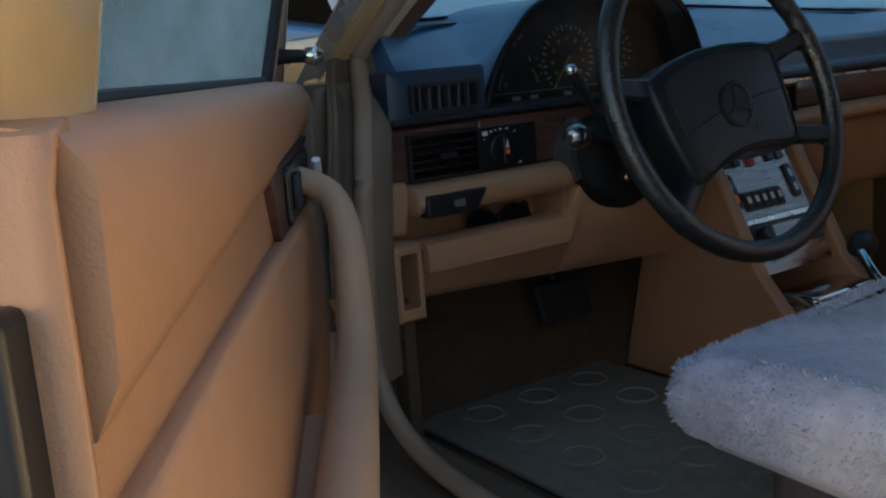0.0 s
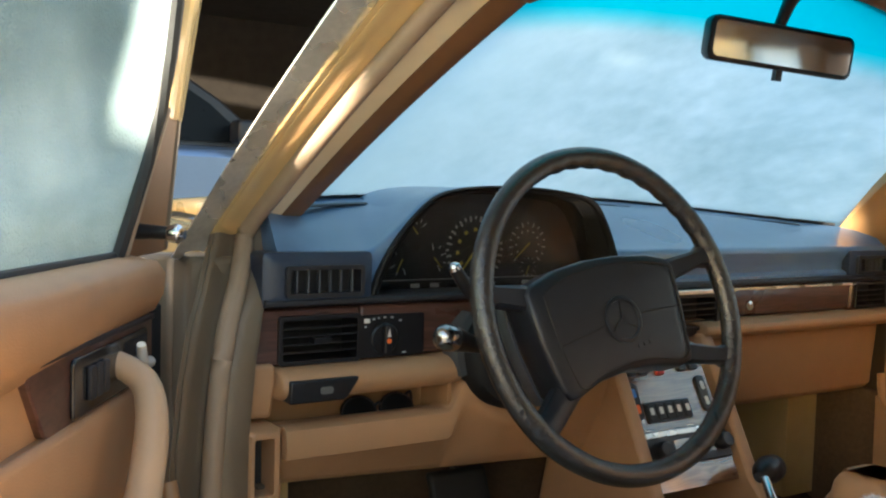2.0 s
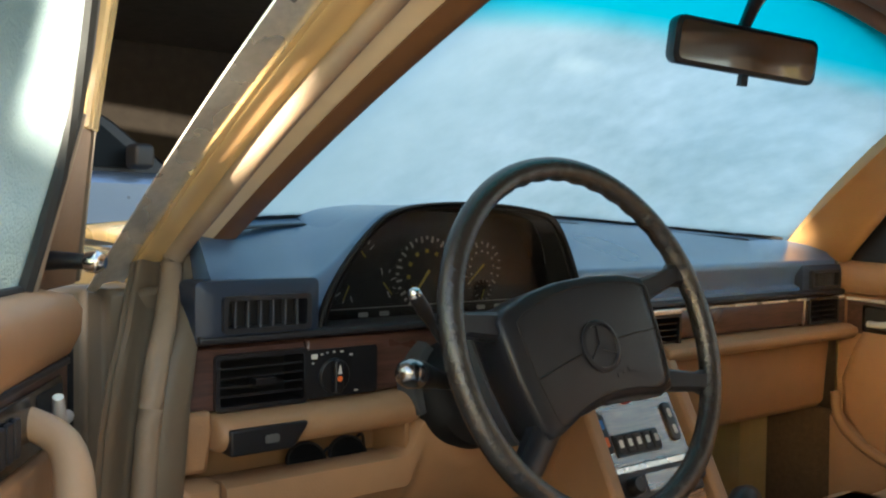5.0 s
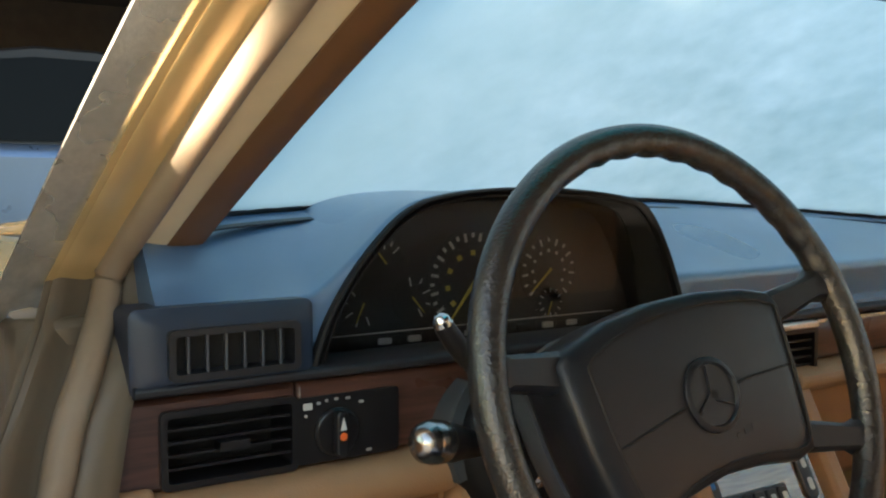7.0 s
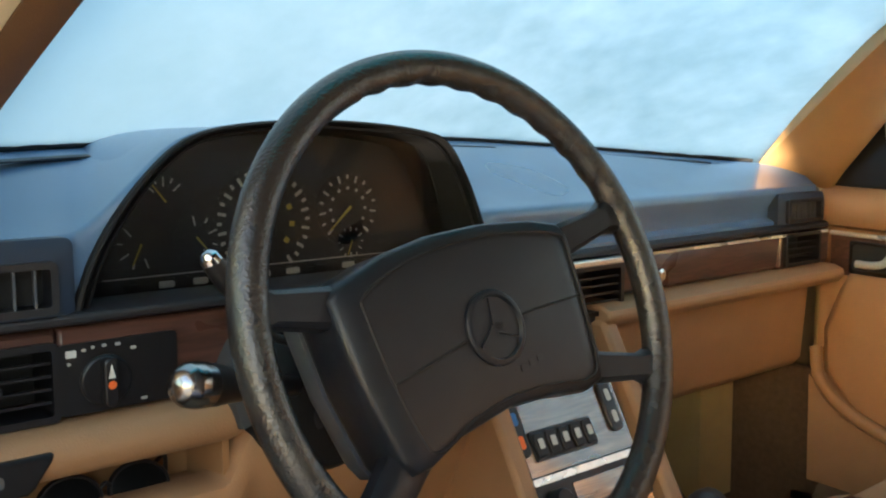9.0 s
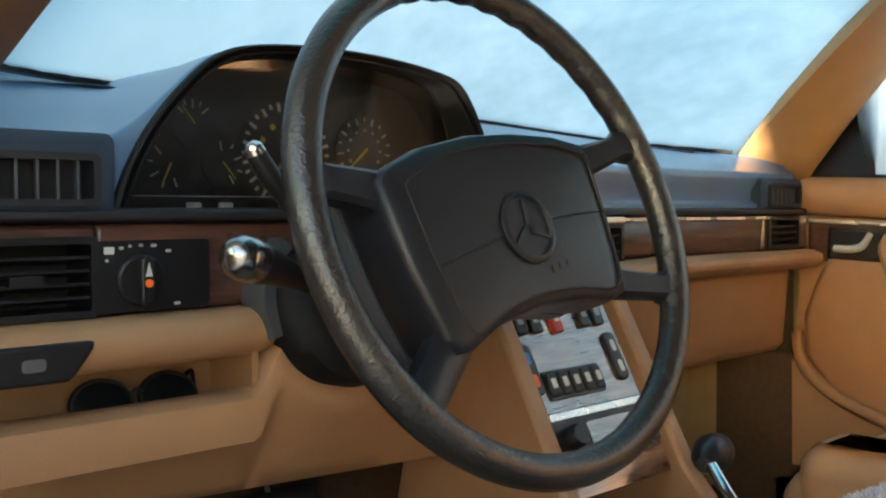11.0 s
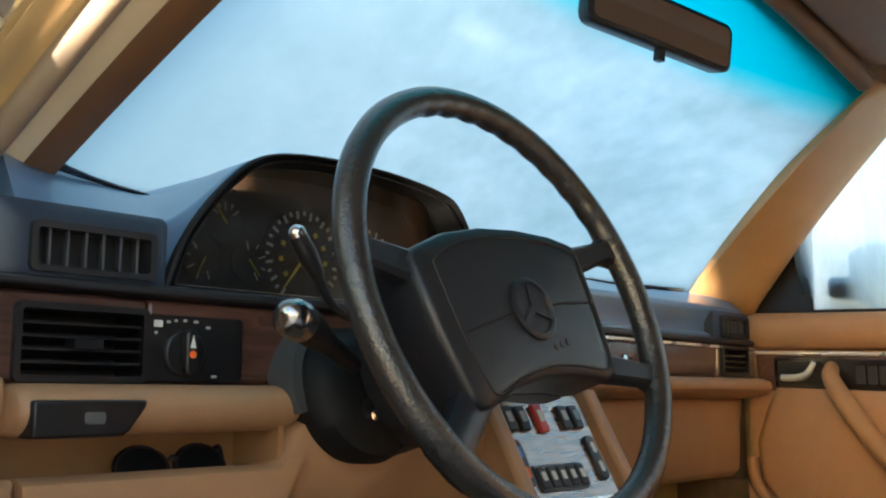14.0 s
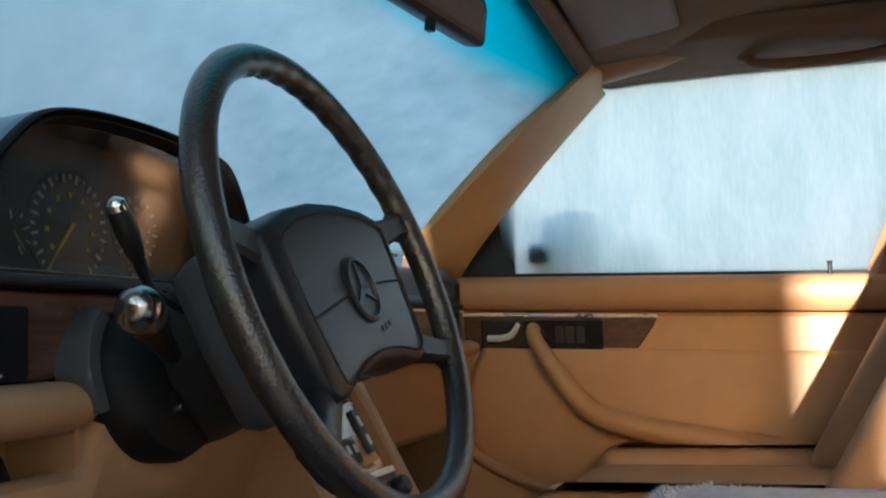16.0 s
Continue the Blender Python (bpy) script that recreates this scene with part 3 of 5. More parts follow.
def dash_ring(x):
    """Section of the top pad at x, from the screen edge over the hood's back round to the front edge."""
    b = ws_base(x)
    y0 = 0.238 + 0.01 * (x / 0.7) ** 2
    zt = 0.872 if x > -0.1 else 0.876
    inside = HOOD[0][0] < x < HOOD[-1][0]
    foot = max(0.803, arch(x) - 0.003) if inside else 0.803
    rows = [(b.y + 0.05, b.z - 0.02), (b.y, b.z + 0.001)]
    edge = zt
    for q in (0.97, 0.92, 0.85, 0.77, 0.68, 0.59, 0.50, 0.42, 0.34, 0.27, 0.20, 0.14, 0.09, 0.05, 0.02):
        low = zt + (b.z - zt) * float(np.interp(q, (0, 0.09, 0.22, 0.42, 0.62, 0.80, 0.94, 1), (0, 0.08, 0.22, 0.47, 0.71, 0.89, 0.985, 1)))
        top = HC.y + (arch(x) - HC.y) * (1.0 - 0.19 * q ** 1.6)
        k = (0.052 if x < -0.3 else 0.018) * (1 - q) + 0.006
        edge = soft_max(low, top, k)
        rows.append((y0 + (b.y - y0) * q, edge))
    rows += [(y, max(z, foot)) for y, z in ((y0 + 0.002, edge - 0.003), (y0, edge - 0.012), (y0 if inside else y0 + 0.012, zt - 0.030), (y0 if inside else y0 + 0.012, 0.826), (y0, 0.820), (y0, 0.810))]
    rows += [(y0 + 0.03, foot - 0.002), (b.y + 0.05, foot - 0.002)]
    return [Vector((x, y, z)) for y, z in rows]


PAD_X = [-0.69, -0.685] + [-0.675 + 0.635 * i / 84 for i in range(85)] + [-0.02 + 0.715 * i / 20 for i in range(21)]
part("top_pad", loft([dash_ring(x) for x in PAD_X]), BLUE_PAD, dash, "dark blue padded dashboard top with an arched instrument hood", sharp=50)
part("screen_seal", tube([ws_base(x) + Vector((0, -0.004, 0.004)) for x in [-0.66 + 1.31 * i / 16 for i in range(17)]], 0.005, 8, smooth=2), BLACK_RUBBER, dash, "black windscreen seal")
for x0, x1 in ((-0.64, -0.40), (-0.16, 0.16), (0.32, 0.56)):
    part("defroster_slot", loft([[ws_base(x) + Vector((0, dy, -0.0062 + dz)) for dy, dz in ((-0.055, -0.004), (-0.040, -0.002), (-0.040, 0.0), (-0.055, -0.002))] for x in [x0 + (x1 - x0) * i / 6 for i in range(7)]]), DARK_PAD, dash, "black defroster slot")
LIP = ((0.2385, 1.004), (0.2325, 1.001), (0.2305, 0.988), (0.2335, 0.974), (0.2405, 0.968), (0.2415, 0.958), (0.2365, 0.952), (0.2375, 0.940), (0.246, 0.930), (0.285, 0.912), (0.312, 0.895))
part("hood_lip", loft([hood_ring(y, k) for y, k in LIP], closed=False), LIP_BLACK, dash, "black double lip round the instruments", sharp=30)
face = [(x, z) for x, z in ((HC.x + (x - HC.x) * 0.93, HC.y + (z - HC.y) * 0.93) for x, z in HOOD)]
cluster = part("instrument_cluster", prism([(-0.535, 0.80)] + face[1:-1] + [(-0.085, 0.80)], 0.307, 0.33, lambda p: Vector((p[0], p[2], p[1]))), BLACK, dash, "black instrument panel with round gauges")


def dial(name, cx, cz, r, n, a0, a1, mk, needle, label, long=0.25, inner=None):
    """A gauge: a shallow ring, ticks, a needle."""
    at = lambda p: Vector((cx + p[0], 0.307 - p[2], cz + p[1]))
    g = part(name, lathe([(r * 1.02, 0), (r * 1.02, 0.0008), (r, 0.0008), (r, 0.0005), (0.0005, 0.0005)], at, 36), BLACK, cluster, label)
    ticks = []
    for i in range(n):
        a = radians(a0 + (a1 - a0) * i / (n - 1))
        c, s = math.cos(a), math.sin(a)
        ln = r * (long if i % 2 == 0 else long * 0.55)
        w = r * 0.028
        q = [(r * 0.95, -w), (r * 0.95, w), (r * 0.95 - ln, w), (r * 0.95 - ln, -w)]
        ticks.append(prism([(u * c - v * s, u * s + v * c) for u, v in q], 0.0012, 0.0022, at))
    part("scale", merge(*ticks), DIAL_WHITE if mk is WHITE else mk, g)
    if inner:
        bars = []
        for i in range(9):
            a = radians(a0 + (a1 - a0) * (i + 0.5) / 9)
            c, s = math.cos(a), math.sin(a)
            w = 0.048 if inner is YELLOW else 0.040
            q = [(r * 0.62, -r * w), (r * 0.62, r * w), (r * 0.62 - 2 * r * w, r * w), (r * 0.62 - 2 * r * w, -r * w)]
            bars.append(prism([(u * c - v * s, u * s + v * c) for u, v in q], 0.0012, 0.0022, at))
        part("inner_scale", merge(*bars), inner, g)
    a = radians(needle)
    c, s = math.cos(a), math.sin(a)
    q = [(-r * 0.1, -r * 0.04), (-r * 0.1, r * 0.04), (r * 0.85, r * 0.015), (r * 0.85, -r * 0.015)]
    part("needle", prism([(u * c - v * s, u * s + v * c) for u, v in q], 0.003, 0.004, at), YELLOW, g, "yellow needle")


dial("small_gauge", -0.436, 0.900, 0.024, 5, 40, 140, GREYMARK, 128, "fuel gauge", 0.4)
dial("small_gauge", -0.462, 0.857, 0.024, 5, 130, 290, GREYMARK, 245, "temperature gauge", 0.4)
dial("small_gauge", -0.402, 0.860, 0.024, 5, -60, 100, GREYMARK, -50, "oil pressure gauge", 0.4)
dial("speedometer", -0.325, 0.872, 0.058, 27, 235, -55, WHITE, 232, "speedometer with white and yellow scales", 0.16, YELLOW)
dial("rev_counter", -0.219, 0.880, 0.040, 15, 225, -45, WHITE, 222, "rev counter", 0.20, DIAL_WHITE)
dial("clock", -0.216, 0.843, 0.018, 12, 90, 420, GREYMARK, -110, "small clock with an orange hand", 0.3)
for i in range(9):
    x = -0.48 + i * 0.036
    part("warning_light", prism(rounded(x, x + 0.016, 0.8145, 0.821, 0.002, 2), 0.3045, 0.3065, lambda p: Vector((p[0], p[2], p[1]))), GREYMARK if i % 3 else SEAM, cluster)
part("cluster_rule", prism([(-0.50, 0.8265), (-0.12, 0.8265), (-0.12, 0.8275), (-0.50, 0.8275)], 0.3045, 0.3065, lambda p: Vector((p[0], p[2], p[1]))), GREYMARK, cluster)


lens = part("cover_glass", loft([[Vector((HC.x + (x - HC.x) * 0.915, 0.288 - 0.22 * (z - 0.84) + w, HC.y + (z - HC.y) * 0.915)) for x, z in HOOD] for w in (0.0, 0.002)]), LENS_GLASS, cluster, "clear cover glass")
lens.visible_shadow = False


def air_vent(x0, x1, z0, z1, y, vertical, n, parent, material=DARK_PAD, deep=0.045):
    """A framed opening with a dark duct and thin blades."""
    fr = 0.006
    f = lambda p: Vector((p[0], y + p[2], p[1]))
    o, i = rounded(x0 - fr, x1 + fr, z0 - fr, z1 + fr, 0.006), rounded(x0, x1, z0, z1, 0.003)
    v = part("air_vent", loft([[f((*p, 0.004)) for p in o], [f((*p, -0.004)) for p in o], [f((*p, -0.004)) for p in i], [f((*p, deep)) for p in i]], caps=False), material, parent, "black air vent")
    part("duct", prism(rounded(x0 - 0.001, x1 + 0.001, z0 - 0.001, z1 + 0.001, 0.003), deep - 0.004, deep, f), SEAM, v)
    for k in range(n):
        if vertical:
            c = x0 + (x1 - x0) * (k + 0.7) / (n + 0.4)
            part("blade", slab(c - 0.0012, c + 0.0012, 0.001, min(0.028, deep * 0.7), z0, z1, lambda p: Vector((p[0] + 0.25 * p[1], y + p[1], p[2]))), BLADE, v)
        else:
            c = z0 + (z1 - z0) * (k + 1) / (n + 1)
            part("blade", slab(x0, x1, 0.001, 0.026, c - 0.0012, c + 0.0012, lambda p: Vector((p[0], y + p[1], p[2] - 0.2 * p[1]))), material, v)
    return v



def pierced(x0, x1, z0, z1, hole, y, depth, r=0.004):
    """A block with one opening through its face."""
    hx0, hx1, hz0, hz1 = hole
    o, i = rounded(x0, x1, z0, z1, r), rounded(hx0, hx1, hz0, hz1, 0.003)
    o2 = rounded(x0 + r, x1 - r, z0 + r, z1 - r, r)
    f = lambda p, yy: Vector((p[0], yy, p[1]))
    return loft([[f(p, y + depth) for p in o], [f(p, y + 0.006) for p in o], [f(p, y) for p in o2], [f(p, y) for p in i], [f(p, y + depth) for p in i]], caps=False)


# demister pods at both ends of the pad
for x0, x1, h0, h1, zt, yt in ((-0.718, -0.552, -0.683, -0.574, 0.878, 0.2275), (0.560, 0.700, 0.578, 0.674, 0.864, 0.2325)):
    part("vent_pod", pierced(x0, x1, 0.803, zt, (h0, h1, 0.821, zt - 0.014 if x0 > 0 else 0.855), yt, 0.05, 0.008), POD_BLUE, dash, "dark blue vent surround")
    air_vent(h0 + 0.001, h1 - 0.001, 0.822, zt - 0.015 if x0 > 0 else 0.854, yt - 0.002, True, 6, dash, DARK_PAD, 0.022)
part("pad_ledge", loft([[Vector((x, y, z)) for y, z in ((0.232, 0.815), (0.225, 0.812), (0.225, 0.805), (0.24, 0.8015), (0.29, 0.8015), (0.29, 0.815))] for x in (-0.716, 0.696)]), DARK_PAD, dash, "black lower lip of the pad", bevel=0.002)

# wood band
WB = lambda za, zb: ((0.237, za), (0.233, za - 0.006), (0.238, zb + 0.004), (0.25, zb), (0.30, zb), (0.30, za))
part("wood_trim", pierced(-0.738, -0.568, 0.722, 0.801, (-0.690, -0.575, 0.728, 0.786), 0.2335, 0.06), WOOD, dash, "dark zebra-grain wood band")
part("wood_trim", loft([[Vector((x, y, z)) for y, z in WB(0.801, 0.722)] for x in (-0.568, -0.45, -0.30)]), WOOD, dash, "dark zebra-grain wood band", bevel=0.003)
part("wood_trim", loft([[Vector((x, y, z)) for y, z in WB(0.801, 0.744)] for x in (0.16, 0.4, 0.560)]), WOOD, dash, "dark zebra-grain wood band", bevel=0.003)
part("wood_trim", pierced(0.561, 0.715, 0.744, 0.801, (0.575, 0.672, 0.752, 0.796), 0.2335, 0.06), WOOD, dash, "dark zebra-grain wood band")
part("bright_rule", slab(0.15, 0.70, 0.2275, 0.233, 0.7965, 0.801), DULL_CHROME, dash, "thin bright rule along the wood")
part("dash_core", slab(-0.70, 0.69, 0.335, 0.50, 0.62, 0.80), SEAM, dash)
air_vent(-0.689, -0.576, 0.729, 0.785, 0.231, False, 4, dash, BLACK, 0.05)
air_vent(0.576, 0.671, 0.753, 0.795, 0.231, False, 3, dash, BLACK, 0.04)
part("vent_tab", slab(-0.645, -0.618, 0.222, 0.240, 0.752, 0.760), BLACK, dash)

# light switch
plate = part("switch_plate", prism(rounded(-0.569, -0.463, 0.725, 0.787, 0.004), 0.2315, 0.240, lambda p: Vector((p[0], p[2], p[1]))), BLACK, dash, "black light switch plate")
kn = lambda p: Vector((-0.530 + p[0], 0.2315 - p[2], 0.752 + p[1]))
knob = part("switch_knob", lathe([(0.0225, 0.0), (0.0225, 0.003), (0.0205, 0.005), (0.001, 0.005)], kn, 28), BLACK, plate)
part("switch_grip", prism(rounded(-0.0065, 0.0065, -0.0215, 0.0215, 0.006), 0.005, 0.015, kn), BLACK, plate, bevel=0.002)
part("switch_mark", prism([(-0.0032, 0.004), (0.0032, 0.004), (0.0, 0.016)], 0.0151, 0.0158, kn), WHITE, plate, "white pointer mark")
part("switch_mark", prism([(0.0038 * math.cos(a), -0.002 + 0.0038 * math.sin(a)) for a in [k * math.pi / 5 for k in range(10)]], 0.0151, 0.0158, kn), ORANGE, plate, "orange dot")
for i, (u, v, w) in enumerate(((-0.029, 0.0265, 0.009), (-0.018, 0.0285, 0.004), (-0.010, 0.030, 0.003), (0.0, 0.0305, 0.004), (0.012, 0.030, 0.005), (0.026, 0.025, 0.005), (0.034, -0.022, 0.006), (-0.031, 0.018, 0.003))):
    part("switch_symbol", prism(rounded(u - w / 2, u + w / 2, v - 0.0013 * (2.4 if i == 0 else 1), v + 0.0013 * (2.4 if i == 0 else 1), 0.0008, 1), 0.0002, 0.0012, kn), WHITE if i == 0 else GREYMARK, plate)

# lower tan panels on the driver's side
roll = part("padded_roll", loft([[Vector((x, y, z)) for y, z in ((0.285, 0.722), (0.285, 0.678), *((0.228 - (0.030 - k) * math.cos(radians(a)), 0.6995 + (0.0225 - k) * math.sin(radians(a))) for a in range(-90, 91, 15)))] for x, k in ((-0.700, 0.006), (-0.697, 0.002), (-0.69, 0.0), (-0.6, 0.0), (-0.5, 0.0), (-0.425, 0.0), (-0.414, 0.002), (-0.407, 0.006), (-0.404, 0.012))]), TAN, dash, "tan padded roll", sharp=65)
part("roll_cheek", loft([[Vector((x, y, z)) for y, z in ((0.30, 0.728), (0.226, 0.728), (0.222, 0.705), (0.236, 0.652), (0.30, 0.648))] for x in (-0.742, -0.700)]), TAN, dash, bevel=0.006)
part("brake_release", prism([(-0.692, 0.708), (-0.588, 0.708), (-0.590, 0.702), (-0.605, 0.681), (-0.611, 0.677), (-0.692, 0.677)], 0.1935, 0.225, lambda p: Vector((p[0], p[2], p[1]))), BLACK, dash, "black release handle", bevel=0.003)
part("release_mark", prism(rounded(-0.648, -0.629, 0.688, 0.698, 0.003, 2), 0.1925, 0.1945, lambda p: Vector((p[0], p[2], p[1]))), DIM_MARK, dash, "worn pale symbol")
tray = part("open_tray", merge(slab(-0.70, -0.43, 0.22, 0.33, 0.628, 0.634), slab(-0.70, -0.43, 0.285, 0.292, 0.63, 0.690), slab(-0.432, -0.425, 0.21, 0.33, 0.63, 0.690)), TAN_HARD, dash, "tan open storage tray")
specs = thing("sunglasses", "dark sunglasses lying in the open dashboard tray", "sunglasses")
for x in (-0.560, -0.497):
    part("lens", lathe([(0.0265, 0.0), (0.0265, 0.003), (0.024, 0.004), (0.001, 0.005)], lambda p, x=x: Vector((x + p[0], 0.250 - p[2] + 0.25 * p[1], 0.645 + 0.72 * p[1])), 22), CARGLASS, specs, "dark round lens")
    part("rim", lathe([(0.0285, -0.001), (0.030, 0.0015), (0.0285, 0.005), (0.0265, 0.005), (0.0255, 0.0)], lambda p, x=x: Vector((x + p[0], 0.250 - p[2] + 0.25 * p[1], 0.645 + 0.72 * p[1])), 22), BLACK, specs)
part("bridge", tube([(-0.533, 0.248, 0.651), (-0.5285, 0.246, 0.655), (-0.524, 0.248, 0.651)], 0.002, 8), BLACK, specs)
part("temple", tube([(-0.470, 0.250, 0.652), (-0.464, 0.265, 0.662), (-0.468, 0.28, 0.650)], 0.0022, 8), BLACK, specs)
lower = []
for x in [-0.694, -0.68, -0.60, -0.50, -0.45, -0.437, -0.430, -0.424, -0.418, -0.412, -0.406, -0.40, -0.39, -0.38, -0.36, -0.34, -0.32, -0.30, -0.28, -0.26, -0.22, -0.18, -0.14, -0.115]:
    u = (x + 0.735) / 0.62
    rise = min(max((x + 0.436) / 0.034, 0.0), 1.0)
    rise = rise * rise * (3 - 2 * rise)
    top = 0.646 * (1 - rise) + (0.698 - 0.045 * math.exp(-((x + 0.325) / 0.06) ** 2)) * rise
    bot = 0.548 - 0.03 * u
    lower.append([Vector((x, y, z)) for y, z in ((0.25, top - 0.004), (0.212, top), (0.200, top - 0.006), (0.196, top - 0.03), (0.199, top - 0.045), (0.212, 0.55 * top + 0.45 * bot), (0.242, 0.2 * top + 0.8 * bot), (0.262, bot + 0.006), (0.30, bot), (0.31, bot + 0.01), (0.27, 0.58))])
part("knee_panel", loft(lower), TAN, dash, "tan knee panel")
part("panel_end", pierced(-0.745, -0.696, 0.535, 0.645, (-0.736, -0.708, 0.555, 0.632), 0.205, 0.06, 0.005), TAN, dash, "tan end frame round a dark opening")
# black slab closes the opening and stands in for its inner shade
part("panel_end_dark_back", slab(-0.737, -0.707, 0.25, 0.26, 0.554, 0.633), SEAM, dash)

# passenger side: padded ledge, glove box front
part("padded_ledge", loft([[Vector((x, y, z)) for y, z in ((0.28, 0.744), (0.215, 0.7435), (0.200, 0.737), (0.197, 0.727), (0.206, 0.716), (0.25, 0.708), (0.30, 0.706))] for x in (0.105, 0.12, 0.4, 0.69, 0.705)]), TAN, dash, "tan padded ledge", bevel=0.004)
glove = part("glove_box", loft([[Vector((x, y, z)) for y, z in ((0.28, 0.712), (0.252, 0.708), (0.262, 0.58), (0.275, 0.566), (0.33, 0.56))] for x in (0.13, 0.14, 0.68, 0.69)]), TAN, dash, "tan glove box lid", bevel=0.006)
part("lock", lathe([(0.009, 0), (0.009, 0.004), (0.005, 0.006), (0.001, 0.006)], lambda p: Vector((0.256 + p[0], 0.236 - p[2], 0.766 + p[1])), 16), CHROME, dash, "round chrome glove box lock")

# centre vents and centre stack
for x0, x1 in ((-0.135, 0.0145), (0.0155, 0.165)):
    part("centre_fascia", pierced(x0, x1, 0.718, 0.801, (x0 + 0.015, x1 - 0.015, 0.735, 0.79), 0.222, 0.06), DARK_PAD, dash, "black centre vent surround")
    air_vent(x0 + 0.016, x1 - 0.016, 0.736, 0.789, 0.220, False, 4, dash, BLACK, 0.05)
part("vent_crown", slab(-0.13, 0.155, 0.214, 0.226, 0.7945, 0.803), DULL_CHROME, dash, bevel=0.002)

console = thing("centre_console", "wood-faced centre console with switches and radio", "console")
CP0, CP1 = Vector((0, 0.212, 0.712)), Vector((0, 0.095, 0.497))
cu = (CP0 - CP1).normalized()
cn = Vector((0, -cu.z, cu.y))
LEN = (CP0 - CP1).length


def con(p):
    """Console face: across, up from the lower edge, out towards the cabin."""
    return Vector((p[0] - 0.012, 0, 0)) + CP1 + cu * p[1] + cn * p[2]


part("face", prism(rounded(-0.098, 0.098, 0, LEN, 0.006), -0.01, 0.0, con), WOOD2, console, "glossy wood console face")
for sx in (-1, 1):
    fl = [[Vector((sx * x, y, z)) for x, y, z in ((a, 0.30, 0.72), (a, 0.205, 0.725), (a, 0.085, 0.50), (a, 0.03, 0.44), (a, -0.02, 0.38), (a, -0.02, 0.28), (a, 0.40, 0.28))] for a in (0.099, 0.118, 0.126)]
    part("side_panel", loft(fl), TAN, console, "tan console side panel", bevel=0.006)


def rocker(u, v, w, h, m, mark=None):
    k = part("switch", prism(rounded(u - w / 2, u + w / 2, v - h / 2, v + h / 2, 0.003, 2), -0.002, 0.006, con), m, console, bevel=0.0015)
    if mark:
        part("symbol", prism(rounded(u - w / 4, u + w / 4, v - h / 6, v + h / 4, 0.001, 1), 0.0062, 0.007, con), mark, k)


for u in (-0.072, -0.045, 0.045, 0.072):
    rocker(u, LEN - 0.034, 0.019, 0.034, BLACK, GREYMARK)
rocker(-0.008, LEN - 0.034, 0.018, 0.040, RED, WHITE)
part("switch_bank", prism(rounded(-0.066, 0.037, LEN - 0.133, LEN - 0.098, 0.003, 2), -0.001, 0.003, con), BLACK, console, "row of five push buttons")
for i in range(5):
    rocker(-0.055 + i * 0.0205, LEN - 0.1155, 0.016, 0.028, DARK_PAD, WHITE)
for u in (-0.082, 0.078):
    part("slider", prism(rounded(u - 0.011, u + 0.011, LEN - 0.125, LEN - 0.062, 0.008), -0.001, 0.005, con), BLACK, console, "temperature wheel", bevel=0.002)
    part("slider_mark", prism(rounded(u - 0.004, u + 0.004, LEN - 0.088, LEN - 0.073, 0.002, 1), 0.0052, 0.006, con), BLUE if u < 0 else WHITE, console)
    part("slider_mark", prism(rounded(u - 0.004, u + 0.004, LEN - 0.115, LEN - 0.10, 0.002, 1), 0.0052, 0.006, con), ORANGE if u < 0 else WHITE, console)
radio = part("radio", prism(rounded(-0.092, 0.092, LEN - 0.206, LEN - 0.148, 0.003, 2), -0.002, 0.010, con), BLACK, console, "black car radio with two knobs", bevel=0.002)
part("radio_trim", prism(rounded(-0.092, 0.092, LEN - 0.158, LEN - 0.150, 0.002, 1), 0.0102, 0.0125, con), DULL_CHROME, radio)
part("radio_window", prism(rounded(-0.035, 0.055, LEN - 0.192, LEN - 0.166, 0.002, 1), 0.0102, 0.0115, con), WOOD2, radio)
for u in (-0.066, 0.076):
    part("radio_knob", lathe([(0.014, 0.010), (0.013, 0.024), (0.011, 0.026), (0.001, 0.026)], lambda p, u=u: con((u + p[0], LEN - 0.180 + p[1], p[2])), 18), BLACK, radio)
part("tunnel", cushion(-0.115, 0.115, -1.2, 0.10, 0.27, 0.445, 0.02), TAN, console, "tan centre tunnel")
part("tunnel_top", prism(rounded(-0.095, 0.095, -0.35, 0.085, 0.01), 0.4455, 0.452, lambda p: Vector((p[0], p[1], p[2]))), WOOD2, console, "wood tunnel plate")
part("ashtray", cushion(-0.085, 0.085, 0.01, 0.085, 0.445, 0.470, 0.008), CHROME, console, "bright ashtray lid")
shifter = thing("gear_lever", "black gear lever with a chrome collar on the tunnel", "gear lever")
part("gate_plate", prism(rounded(0.0, 0.085, -0.25, -0.01, 0.01), 0.4525, 0.458, lambda p: Vector((p[0], p[1], p[2]))), CHROME, shifter)
part("lever", tube([(0.05, -0.04, 0.45), (0.055, 0.0, 0.49), (0.075, 0.035, 0.515)], 0.008, 10), CHROME, shifter, "chrome lever")
part("knob", tube([(0.068, 0.040, 0.516), (0.085, 0.046, 0.520), (0.105, 0.052, 0.521), (0.125, 0.058, 0.520), (0.138, 0.062, 0.518)], [0.010, 0.020, 0.024, 0.022, 0.008], 16), BLACK, shifter, "rounded black knob")

# ---------- steering wheel and column
TILT = radians(19)
WV, WN = Vector((0, math.sin(TILT), math.cos(TILT))), Vector((0, -math.cos(TILT), math.sin(TILT)))
WC = Vector((-0.283, 0.014, 0.800))
TURN = radians(5.5)


